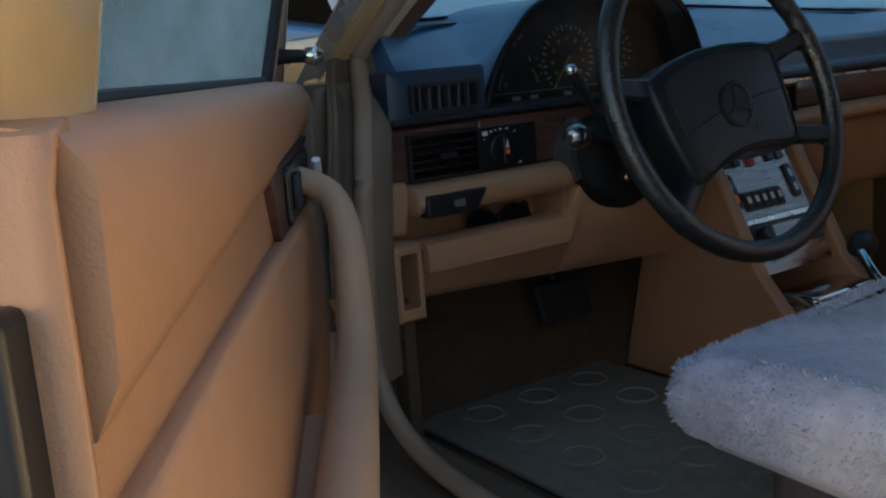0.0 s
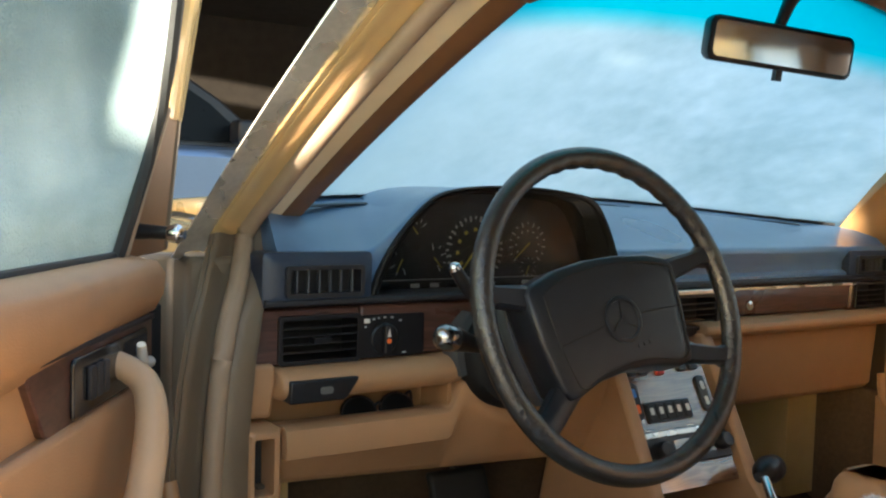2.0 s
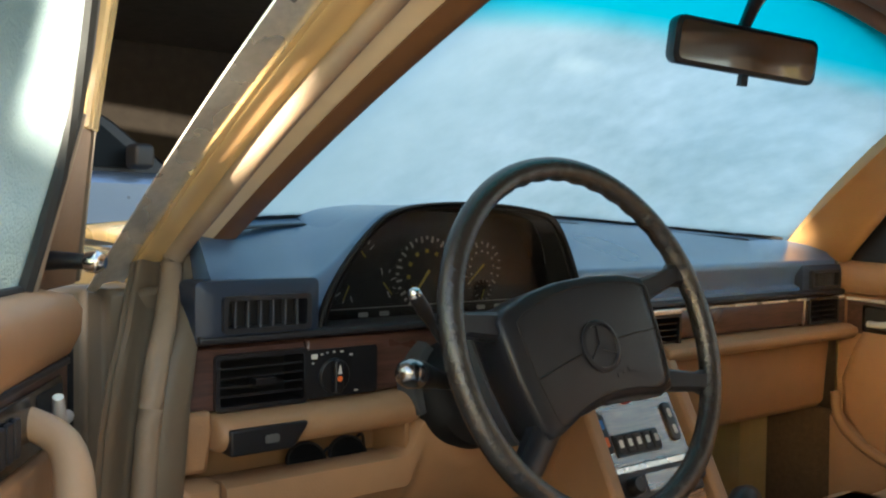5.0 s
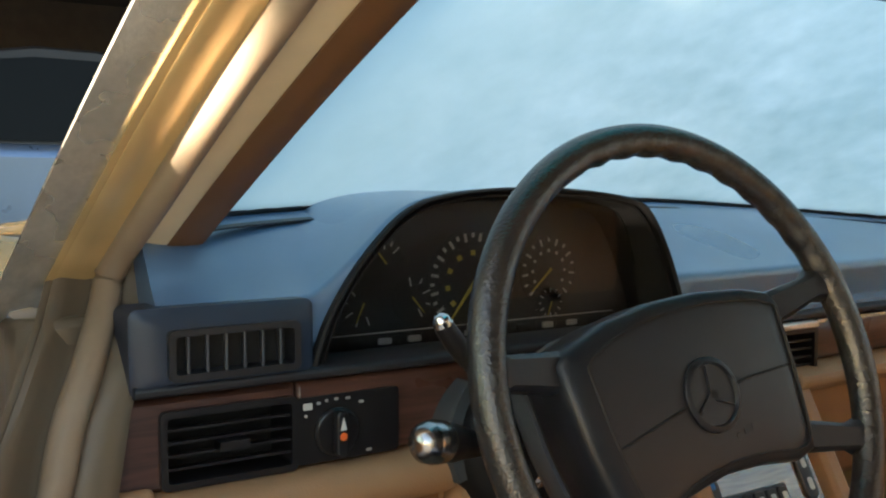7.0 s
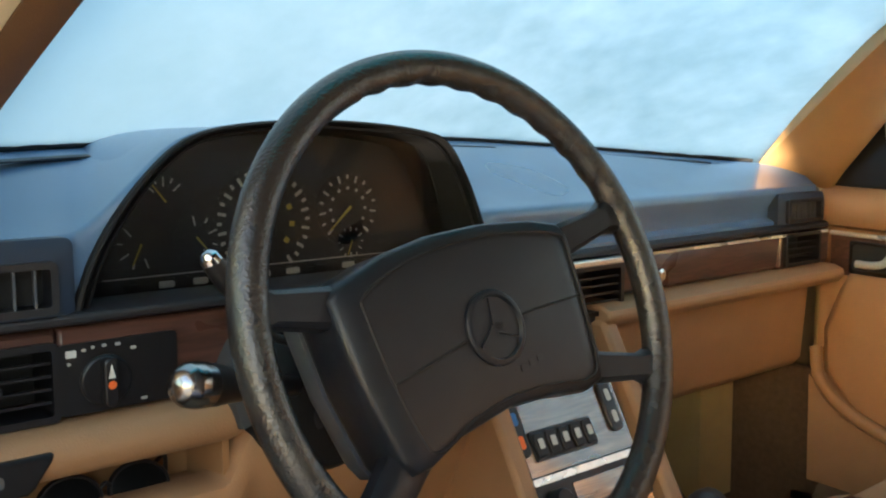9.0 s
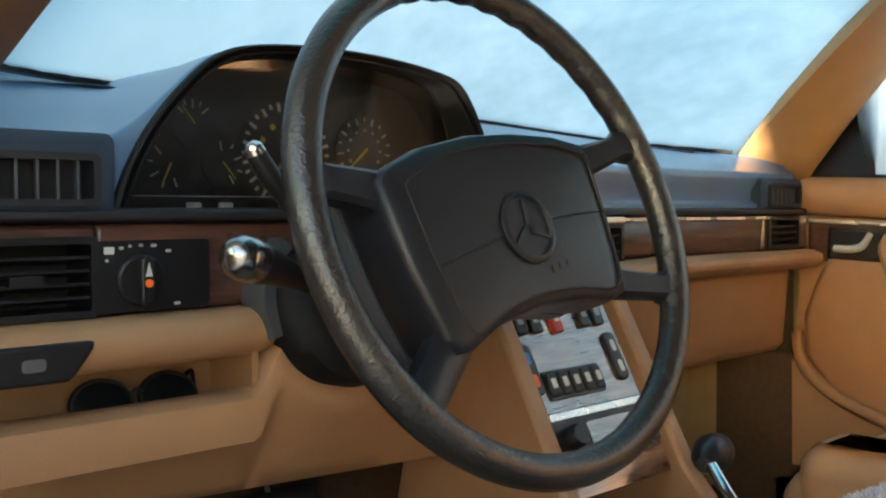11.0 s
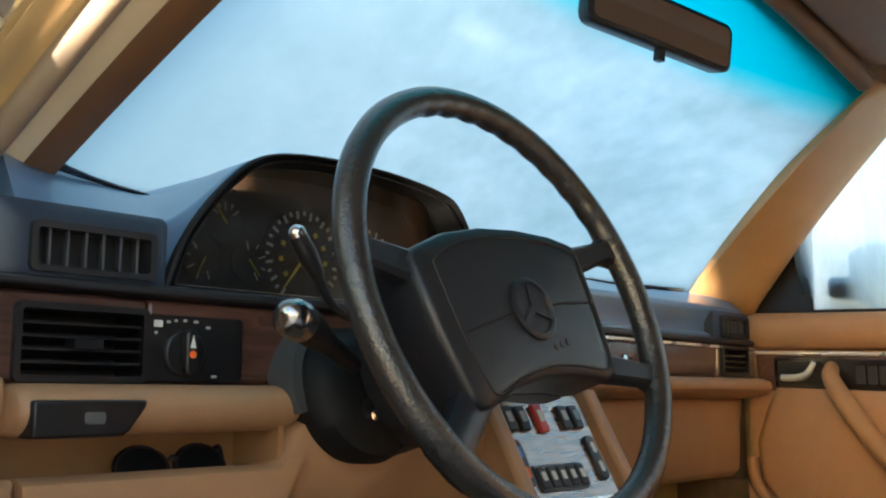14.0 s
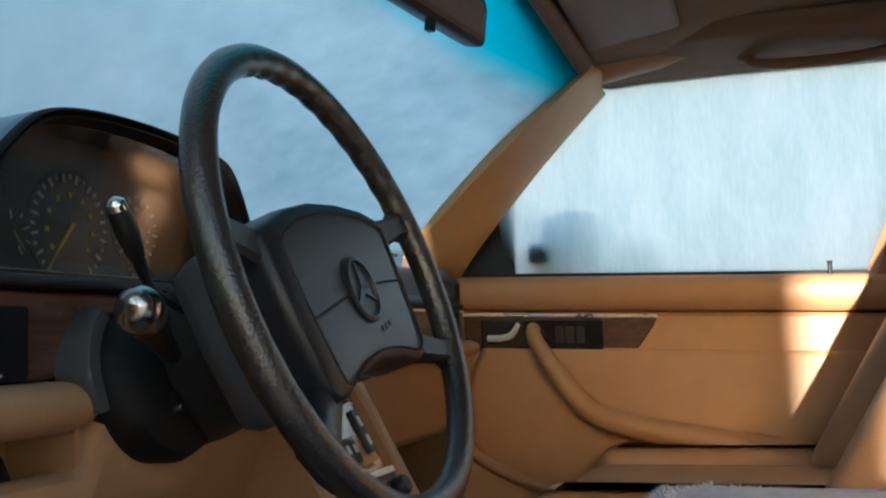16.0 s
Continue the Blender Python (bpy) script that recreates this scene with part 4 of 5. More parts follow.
def wh(p):
    """Wheel frame: right, up, towards the driver, turned a little."""
    u, v = p[0] * math.cos(TURN) - p[1] * math.sin(TURN), p[0] * math.sin(TURN) + p[1] * math.cos(TURN)
    return WC + Vector((u, 0, 0)) + WV * v + WN * p[2]


wheel = thing("steering_wheel", "four-spoke steering wheel in worn black leather", "steering wheel")
RO = 0.2255
rings = []
for i in range(240):
    a = 2 * math.pi * i / 240
    grip = 0.0012 * math.sin(a * 40) if 0.2 < a < 1.9 else 0.0
    ring = []
    for k in range(12):
        q = 2 * math.pi * k / 12
        inner = max(0.0, -math.cos(q))
        r = 0.0158 + grip * inner
        ring.append(wh(((RO + r * math.cos(q)) * math.cos(a) + 0.004, (RO + r * math.cos(q)) * math.sin(a) + 0.008, -0.002 + 0.95 * r * math.sin(q))))
    rings.append(ring)
part("rim", loft(rings, ends=True), WHEEL, wheel, "worn black leather rim", sharp=80)
PADO = [(-0.150, 0.052), (-0.135, 0.063), (-0.09, 0.078), (-0.03, 0.086), (0.03, 0.086), (0.09, 0.080), (0.128, 0.070), (0.136, 0.058), (0.135, 0.0), (0.130, -0.060), (0.124, -0.083), (0.10, -0.088), (0.06, -0.080), (0.0, -0.076), (-0.06, -0.084),
        (-0.10, -0.098), (-0.118, -0.098), (-0.126, -0.085), (-0.142, -0.02)]


def scaled(o, k, dx=0.0, dy=0.0):
    return [(u * k + dx, v * k + dy) for u, v in o]


part("hub_back", loft([[wh((u, v, w)) for u, v in scaled(PADO, k)] for k, w in ((0.80, -0.105), (0.90, -0.098), (0.965, -0.080), (0.975, -0.060))]), BLADE, wheel, "grey rear shell of the hub", sharp=60)
hub = part("hub_pad", loft([[wh((u, v, w)) for u, v in scaled(PADO, k)] for k, w in ((0.97, -0.055), (1.0, -0.045), (1.0, -0.010), (0.985, -0.002), (0.955, 0.002), (0.8, 0.003), (0.3, 0.004), (0.01, 0.004))]), HUB, wheel, "broad black centre pad", sharp=60)
gv = [wh((u, v, 0.0030)) for u, v in scaled(PADO, 0.86, 0.008, -0.001)]
part("pad_groove", tube(gv + gv[:1], 0.0014, 6, smooth=2), SEAM, hub)
part("pad_groove", tube([wh((-0.112, -0.026, 0.0035)), wh((-0.05, -0.014, 0.0045)), wh((-0.029, -0.010, 0.0048))], 0.0013, 6), SEAM, hub)
part("pad_groove", tube([wh((0.040, -0.003, 0.0048)), wh((0.06, -0.001, 0.0045)), wh((0.124, -0.001, 0.0035))], 0.0013, 6), SEAM, hub)
bd = lambda p: wh((p[0] + 0.006, p[1] - 0.006, p[2]))
part("badge_ring", lathe([(0.0335, 0.002), (0.0335, 0.0065), (0.031, 0.0085), (0.0285, 0.0085), (0.027, 0.0055), (0.001, 0.005)], bd, 40), HUB, hub, "round black badge")
for k in range(3):
    a = radians(90 + 120 * k)
    c, s = math.cos(a), math.sin(a)
    part("badge_arm", prism([(u * c - v * s, u * s + v * c) for u, v in ((-0.003, -0.005), (0.026, -0.0008), (0.026, 0.0008), (-0.003, 0.005))], 0.0050, 0.0075, bd), HUB, hub)

for i in range(3):
    part("embossed_mark", prism(rounded(0.022 + i * 0.011, 0.030 + i * 0.011, -0.050 + i * 0.002, -0.044 + i * 0.002, 0.001, 1), 0.0025, 0.0042, wh), DARK_PAD, hub)


def spoke(p0, p1, w0, w1):
    d = Vector((p1[0] - p0[0], p1[1] - p0[1]))
    nrm = Vector((-d.y, d.x)).normalized()
    rr = []
    for t in (0, 0.25, 0.5, 0.75, 0.92, 1.0):
        w = w0 + (w1 - w0) * min(t * 1.3, 1) + (0.012 * max(0, t - 0.75) * 4)
        c = Vector(p0) + d * t
        h = -0.016 + 0.013 * t
        rr.append([wh((*(c + nrm * a * w), h + b)) for a, b in ((-1, -0.010), (-1, 0.004), (-0.7, 0.009), (0.7, 0.009), (1, 0.004), (1, -0.010), (0.5, -0.014), (-0.5, -0.014))])
    return loft(rr)


for p0, p1, w0, w1 in (((0.115, 0.050), (0.222, 0.068), 0.018, 0.012), ((-0.13, 0.045), (-0.216, 0.060), 0.018, 0.014), ((0.11, -0.066), (0.210, -0.092), 0.016, 0.012), ((-0.10, -0.08), (-0.180, -0.136), 0.020, 0.018)):
    part("spoke", spoke(p0, p1, w0, w1), HUB, wheel)

column = thing("steering_column", "black steering column shroud with ignition lock", "steering column")
cf = lambda p: WC + Vector((p[0], 0, 0)) + WV * p[1] - WN * p[2]
part("boss", lathe([(0.055, 0.03), (0.075, 0.05), (0.080, 0.09), (0.078, 0.13)], cf, 28), BLACK, column)
part("shroud", loft([[cf((1.0 * r * math.cos(q), 1.05 * r * math.sin(q) + dv, w)) for q in (2 * math.pi * k / 24 for k in range(24))] for r, dv, w in ((0.062, 0.0, 0.085), (0.072, -0.005, 0.12), (0.074, -0.010, 0.18), (0.070, -0.01, 0.26))]), DARK_PAD, column, "black column shroud")
part("lower_cowl", lathe([(0.001, 0.0), (0.045, 0.002), (0.068, 0.012), (0.078, 0.03), (0.080, 0.10)], lambda p: Vector((-0.335 + p[0], 0.165 + p[2] + 0.25 * p[1], 0.713 + 0.92 * p[1])), 56), LIP_BLACK, column, "round black ignition cowl")
collar = [[Vector((-0.335 + r * math.cos(radians(a)), y + 0.23 * r * math.sin(radians(a)), 0.722 + 0.92 * r * math.sin(radians(a)))) for r, y in ((0.078, 0.196), (0.089, 0.198), (0.0915, 0.203), (0.0915, 0.235), (0.078, 0.235))] for a in range(130, 201, 5)]
part("column_collar", loft(collar), COLLAR, column, "grey collar beside the column")
lk = lambda p: Vector((-0.348 + p[0], 0.170 - p[2], 0.692 + p[1]))
part("ignition_lock", lathe([(0.018, -0.01), (0.018, 0.006), (0.012, 0.010), (0.001, 0.010)], lk, 20), BLACK, column)
part("key_slot", lathe([(0.006, 0.010), (0.006, 0.013), (0.001, 0.0135)], lk, 12), CHROME, column, "bright key slot")
stalk = thing("indicator_stalk", "black indicator stalk with a bright rounded tip", "stalk")
part("arm", tube([(-0.40, 0.135, 0.742), (-0.46, 0.105, 0.758), (-0.505, 0.083, 0.771), (-0.522, 0.076, 0.775)], [0.009, 0.011, 0.017, 0.0175], 14), BLACK, stalk)
part("tip", tube([(-0.514, 0.0795, 0.7735), (-0.524, 0.075, 0.7758), (-0.532, 0.0712, 0.7775), (-0.5385, 0.0681, 0.779), (-0.5425, 0.0662, 0.7799), (-0.544, 0.0655, 0.7802)], [0.0178, 0.0182, 0.0168, 0.0125, 0.0065, 0.001], 24, smooth=5), STALK_METAL, stalk, "bright metal tip")
wiper = thing("cruise_stalk", "thin black upper stalk with a bright tip", "stalk")
part("arm", tube([(-0.385, 0.12, 0.775), (-0.43, 0.13, 0.795), (-0.455, 0.130, 0.828)], [0.004, 0.004, 0.006], 10), BLACK, wiper)
part("paddle", tube([(-0.452, 0.130, 0.824), (-0.465, 0.130, 0.842), (-0.478, 0.130, 0.860)], [0.007, 0.010, 0.009], 12), BLACK, wiper)
part("tip", tube([(-0.477, 0.130, 0.859), (-0.481, 0.130, 0.8645), (-0.484, 0.130, 0.868)], [0.0092, 0.0085, 0.003], 12), CHROME, wiper, "bright tip")

# ---------- mirror
mirror = thing("rear_view_mirror", "black rear-view mirror hanging from the roof", "mirror")
ML, MR = Vector((-0.062, 0.076, 1.216)), Vector((0.220, 0.022, 1.200))
md = (MR - ML).normalized()
mo = (ML + MR) / 2
mn = Vector((md.y, -md.x, -0.10)).normalized()
mu = mn.cross(md)
mf = lambda p: mo + md * p[0] + mu * (p[1] if mu.z > 0 else -p[1]) + mn * p[2]
mirr_out = rounded(-0.143, 0.143, -0.035, 0.035, 0.015)
shellm = part("housing", loft([[mf((u * k, v * k, w)) for u, v in mirr_out] for k, w in ((0.8, -0.03), (0.97, -0.018), (1.0, -0.004), (1.0, 0.004), (0.97, 0.006))]), BLACK, mirror)
MIRROR = mat("mirror_glass", (0.8, 0.8, 0.8), 0.03, metal=1.0)
part("glass", prism(rounded(-0.135, 0.135, -0.028, 0.028, 0.010), 0.0062, 0.0072, mf), MIRROR, mirror, "mirror glass")
part("arm", tube([mf((0, 0.02, -0.02)), (0.074, 0.035, 1.275), (0.070, 0.005, 1.318)], [0.008, 0.011, 0.022], 12), BLACK, mirror)
part("dip_tab", slab(-0.006, 0.006, -0.052, -0.033, -0.006, 0.004, lambda p: mf((p[0], p[1], p[2]))), BLACK, mirror)

# sun visors
for x0, x1 in ((-0.52, -0.10), (0.12, 0.53)):
    vis = thing("sun_visor", "brown padded sun visor folded up to the roof", "sun visor", "sun visors")
    part("padding", cushion(x0, x1, -0.23, -0.065, -0.009, 0.009, 0.008, 3, lambda p: Vector((p[0], p[1], p[2] + 1.298 - 0.14 * (p[1] + 0.065) - 0.083 * (p[0] / 0.62) ** 2))), BROWN_TRIM, vis)
    part("hinge_rod", tube([(x, -0.060, 1.298 - 0.083 * (x / 0.62) ** 2) for x in (x0 + 0.02, (x0 + x1) / 2, x1 - 0.02)], 0.004, 8), BLACK, vis, "thin dark hinge rod")


# ---------- doors
def door(name, f, slope, hard, left, label):
    """A front door in its own frame: s back from the hinge, o into the cabin, z up."""
    d = thing(name, label, "door", "front doors")
    g = lambda p: f((p[0], p[1], p[2] + slope * p[0]))
    L = 0.90 if left else 0.98

    def band(prof, s0=-0.01, s1=L, n=12, drop=0.0):
        return loft([[g((s0 + (s1 - s0) * i / n, o, z - (drop * max(0.0, (s0 + (s1 - s0) * i / n)) if z < 0.83 else 0.0))) for o, z in prof] for i in range(n + 1)])
    part("top_roll", band([(-0.10, 0.868), (-0.02, 0.872), (0.012, 0.866), (0.022, 0.852), (0.020, 0.828), (0.010, 0.808), (-0.02, 0.804), (-0.10, 0.804)], drop=0.045 if left else 0.0), TAN, d, "tan padded top roll", sharp=60)
    part("panel", band([(-0.10, 0.80), (-0.004, 0.802), (0.004, 0.795), (0.004, 0.735), (0.006, 0.60), (0.010, 0.42), (0.0, 0.34), (-0.10, 0.34)]), TAN, d, "tan vinyl door panel")
    part("outer_skin", band([(-0.10, 0.88), (-0.085, 0.885), (-0.13, 0.80), (-0.15, 0.62), (-0.13, 0.32), (-0.10, 0.32)], -0.13, L + 0.025), GOLD, d, "gold painted outer skin")
    # lower panel, proud of the upper one, with a curved front
    low = [(0.05, 0.735), (0.03, 0.70), (0.005, 0.63), (0.01, 0.56), (0.06, 0.50), (0.16, 0.47), (0.34, 0.42), (L - 0.02, 0.40), (L - 0.02, 0.735)]
    part("lower_pad", loft([[g((s, o, z)) for s, z in low] for o in (0.004, 0.014)] + [[g((0.5 + (s - 0.5) * 0.975, 0.020, 0.585 + (z - 0.585) * 0.94)) for s, z in low]]), TAN, d, "raised tan lower panel", sharp=70)
    part("map_pocket", tube([g((0.0, 0.03, 0.60)), g((0.02, 0.045, 0.545)), g((0.08, 0.055, 0.505)), g((0.18, 0.06, 0.475)), g((0.34, 0.06, 0.435)), g((0.62, 0.055, 0.42))], 0.011, 10), TAN_HARD, d, "tan map pocket rim")
    part("pocket_body", loft([[g((s, o, z)) for o, z in ((0.0, zt), (0.05, zt - 0.005), (0.045, 0.37), (0.0, 0.36))] for s, zt in ((0.0, 0.56), (0.08, 0.50), (0.18, 0.47), (0.34, 0.43), (0.62, 0.415))]), TAN, d)
    # wood strip with the handle plate
    wo = [(0.010, 0.800), (0.385, 0.800), (0.378, 0.785), (0.345, 0.738), (0.335, 0.733), (0.010, 0.733)]
    h = lambda p: g((p[0], p[1], p[2] - (0.0 if left else 0.007)))
    part("wood_strip", prism(wo, 0.002, 0.012, lambda p: h((p[0], p[2], p[1]))), WOOD, d, "dark wood strip", bevel=0.002)
    part("bright_edge", prism([(0.008, 0.799), (0.388, 0.799), (0.384, 0.806), (0.008, 0.806)], 0.002, 0.0145, lambda p: h((p[0], p[2], p[1]))), DARK_PAD if left else DULL_CHROME, d, "bright metal edge", bevel=0.002)
    pl = part("handle_plate", prism(rounded(0.045, 0.285, 0.738, 0.794, 0.006), 0.012, 0.0165, lambda p: h((p[0], p[2], p[1]))), GLOSS_BLACK, d, "black handle plate", bevel=0.0015)
    part("handle_cup", prism(rounded(0.052, 0.135, 0.746, 0.788, 0.006), 0.0167, 0.0175, lambda p: h((p[0], p[2], p[1]))), SEAM, pl)
    part("door_handle", tube([h((0.062, 0.024, 0.757)), h((0.09, 0.026, 0.758)), h((0.112, 0.030, 0.765)), h((0.126, 0.032, 0.786))], [0.0065, 0.0065, 0.0065, 0.005], 10), HANDLE_GLINT, pl, "chrome door handle")
    for a in (0.195, 0.215, 0.235):
        part("seat_switch", prism(rounded(a, a + 0.015, 0.750, 0.782, 0.003, 2), 0.0167, 0.021, lambda p: h((p[0], p[2], p[1]))), DARK_PAD, pl, bevel=0.001)
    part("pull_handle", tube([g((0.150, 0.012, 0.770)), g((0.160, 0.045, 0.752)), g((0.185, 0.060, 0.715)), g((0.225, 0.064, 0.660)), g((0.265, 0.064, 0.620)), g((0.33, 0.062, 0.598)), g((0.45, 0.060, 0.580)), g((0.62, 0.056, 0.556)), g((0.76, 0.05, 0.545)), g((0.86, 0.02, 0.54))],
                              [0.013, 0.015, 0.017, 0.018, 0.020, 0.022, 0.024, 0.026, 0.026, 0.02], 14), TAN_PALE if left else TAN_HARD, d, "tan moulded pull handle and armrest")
    part("armrest_body", loft([[g((s, o, z)) for o, z in ((0.01, zt), (0.055, zt), (0.044, zt - 0.03), (0.026, zt - 0.07), (0.012, zt - 0.11))] for s, zt in ((0.38, 0.585), (0.6, 0.556), (0.86, 0.545))]), TAN, d)
    # window frame and glass
    lean = lambda s, z: g((s, -0.035 + 0.20 * (z - 0.86), z))
    gl = [(0.105, 0.855), (0.105, 0.885), (0.345, 1.205), (0.375, 1.218), (0.80, 1.232), (0.875, 1.225), (0.80, 1.03), (0.735, 0.855)]
    if left:
        gl[:4] = [(0.025, 0.855), (-0.030, 1.05), (0.020, 1.215), (0.10, 1.262)]
        gl[4:] = [(0.86, 1.270), (0.885, 1.254), (0.885, 1.03), (0.885, 0.855)]
    else:
        gl = [(0.10, 0.855), (0.085, 0.96), (0.085, 1.02), (0.285, 1.245), (0.345, 1.26), (0.80, 1.285), (0.90, 1.28), (0.82, 1.03), (0.755, 0.855)]
    gp = link("pane", loft([[lean(s, z) for s, z in gl], [lean(s, z) + f((0, 0.004, 0)) - f((0, 0, 0)) for s, z in gl]]), DOOR_GLASS if left else SIDE_GLASS, d, "fogged window pane")
    if left:
        gp.visible_shadow = False
    if left:
        part("mirror_corner", loft([[g((s, o - 0.06 + 0.20 * (z - 0.86), z)) for s, z in ((-0.198, 0.866), (0.022, 0.866), (-0.030, 1.05), (-0.118, 1.056))] for o in (0.018, 0.030)]), BROWN_TRIM, d, "brown mirror mounting corner", bevel=0.003)
        part("corner_edge", tube([lean(s, z) for s, z in ((-0.203, 0.872), (-0.165, 0.96), (-0.124, 1.056))], 0.008, 8), SHADED_GOLD, d, "darkened gold edge of the corner")
        part("mirror_knob", tube([g((-0.030, -0.03, 0.900)), g((-0.028, 0.0, 0.900)), g((-0.024, 0.022, 0.899))], [0.012, 0.009, 0.008], 12), BLACK, d, "black mirror adjusting knob")
        part("knob_tip", tube([g((-0.024, 0.022, 0.899)), g((-0.022, 0.034, 0.8985)), g((-0.021, 0.042, 0.898))], [0.010, 0.012, 0.006], 12), CHROME, d, "bright knob tip")
        part("window_gasket", tube([lean(s, z) + DN * 0.008 for s, z in ((0.030, 0.868), (-0.024, 1.05), (0.026, 1.215), (0.10, 1.258), (0.385, 1.262), (0.86, 1.272))], 0.009, 8, smooth=3), BLACK_RUBBER, d, "black window gasket")
        part("gasket_bead", tube([lean(s, z) + DN * 0.014 for s, z in ((0.010, 0.870), (-0.012, 0.96), (-0.036, 1.05))], 0.0035, 8, smooth=3), SEAL, d, "pale bead of the gasket")
        bar = []
        for z in (1.04, 1.10, 1.16, 1.22, 1.27):
            so, si = interp(((1.04, -0.130), (1.27, -0.085)), z), interp(((1.04, -0.038), (1.05, -0.038), (1.215, 0.010), (1.27, 0.050)), z)
            bar.append([lean(so + (si - so) * k, z) + DN * o for k, o in ((0, -0.015), (0, 0.006), (0.10, 0.012), (0.42, 0.012), (0.50, 0.004), (0.60, 0.004), (0.68, 0.014), (0.92, 0.014), (1.0, -0.015))])
        part("frame_upright", loft(bar), GOLD, d, "gold upright of the window frame with a groove")
        part("frame_bar", tube([lean(s, z) for s, z in ((-0.06, 1.268), (0.08, 1.276), (0.37, 1.280), (0.60, 1.284), (0.89, 1.283))], 0.014, 8, smooth=3), GOLD, d, "gold top of the window frame")
        part("frame_post", loft([[lean(s, z) + DN * o for s, o in ((0.765, -0.012), (0.772, 0.022), (0.80, 0.028), (0.90, 0.024), (0.905, -0.02), (0.78, -0.02))] for z in (0.866, 0.95, 1.05, 1.15, 1.275)]), GOLD, d, "broad gold rear window post", bevel=0.004)
    else:
        part("mirror_corner", loft([[g((s, o - 0.03, z)) for s, z in ((-0.02, 0.862), (0.108, 0.862), (0.112, 1.035), (0.07, 1.03), (-0.03, 0.89))] for o in (-0.006, 0.008)]), BLACK, d, "black mirror mounting corner", bevel=0.003)
        part("frame_bar", tube([lean(s, z) for s, z in ((0.90, 1.245), (0.84, 1.03), (0.775, 0.86))], 0.03, 8, smooth=3), TAN, d, "tan rear window frame")
    part("window_seal", tube([g((s, -0.026, 0.873)) for s in (0.02, 0.3, 0.6, L - 0.03)], 0.005, 8), BLACK_RUBBER, d, "black window seal")
    if not left:
        part("lock_pin", tube([g((0.69, -0.015, 0.870)), g((0.69, -0.015, 0.888)), g((0.69, -0.015, 0.894))], [0.004, 0.004, 0.006], 8), BLACK, d, "black lock pin")
    # rear edge
    part("rear_edge", loft([[g((s, o, z)) for o in (-0.105, -0.06, -0.01, 0.004, 0.012)] for s, z in ((L - 0.012, 0.868), (L + 0.004, 0.864), (L + 0.012, 0.850), (L + 0.012, 0.60), (L + 0.012, 0.34))], closed=False), TAN if left else SHADED_GOLD, d, "tan padded door edge", thick=0.006)
    if left:
        part("edge_flange", loft([[g((s, o, z)) for o in (-0.14, -0.108)] for s, z in ((L - 0.005, 0.880), (L + 0.014, 0.855), (L + 0.014, 0.34))], closed=False), GOLD, d, "gold door edge flange", thick=0.006)
    part("latch", loft([[g((s, o, z)) for o, z in ((-0.11, 0.818), (0.0, 0.818), (0.0, 0.60), (-0.11, 0.60))] for s in (L, L + 0.035)]), BLACK, d, "black door latch", bevel=0.004)
    if left:
        part("latch_bolt", merge(slab(L + 0.03, L + 0.048, -0.085, -0.03, 0.775, 0.79, g), slab(L + 0.03, L + 0.045, -0.075, -0.045, 0.66, 0.735, g)), CHROME, d, "worn bright latch parts", bevel=0.003)
    return d


HX, HY, OPEN = -0.893, 0.170, radians(31.5)
DD, DN = Vector((-math.sin(OPEN), -math.cos(OPEN), 0)), Vector((math.cos(OPEN), -math.sin(OPEN), 0))
door("driver_door", lambda p: Vector((HX, HY, 0)) + DD * p[0] + DN * p[1] + Vector((0, 0, p[2] + 0.009)), 0.018, None, True, "open driver's door with tan panel and dewy window")
door("passenger_door", lambda p: Vector((0.735 - p[1], 0.245 - p[0], p[2] - 0.002)), -0.045, None, False, "closed passenger door with tan panel and fogged window")
mir = thing("door_mirror", "door mirror coloured as reflected sky, outside the fogged window", "door mirror")
part("housing", cushion(0.83, 1.02, -0.02, 0.10, 0.88, 1.0, 0.03), MIRROR_SKY, mir)
part("foot", slab(0.76, 0.86, 0.06, 0.11, 0.89, 0.93), BLACK, mir, bevel=0.01)

# ---------- seats
rnd = random.Random(4)


def fur_top(bm, amp):
    """Uneven pile: push each vertex a little along its normal."""
    bmesh.ops.subdivide_edges(bm, edges=bm.edges, cuts=2, use_grid_fill=True)
    bm.normal_update()
    for v in bm.verts:
        v.co += v.normal * amp * (noise.noise(v.co * 14) + 0.6 * noise.noise(v.co * 45))
    return bm


seat = thing("driver_seat", "driver's seat under a grey lambskin cover", "seat")
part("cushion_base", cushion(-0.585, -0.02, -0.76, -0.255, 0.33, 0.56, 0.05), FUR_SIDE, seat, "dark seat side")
part("lambskin_cover", fur_top(cushion(-0.686, 0.0, -0.80, -0.205, 0.470, 0.578, 0.044, 6), 0.012), FUR, seat, "thick grey lambskin")
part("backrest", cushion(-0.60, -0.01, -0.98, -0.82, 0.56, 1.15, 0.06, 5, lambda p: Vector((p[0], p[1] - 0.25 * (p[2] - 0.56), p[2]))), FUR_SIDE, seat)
cov = [o for o in seat.children if o.name.startswith("lambskin_cover")][0].data
cv = np.empty(len(cov.vertices) * 3)
cov.vertices.foreach_get("co", cv)
cv = cv.reshape(-1, 3)
tv, tf = [], []
rng = np.random.default_rng(3)
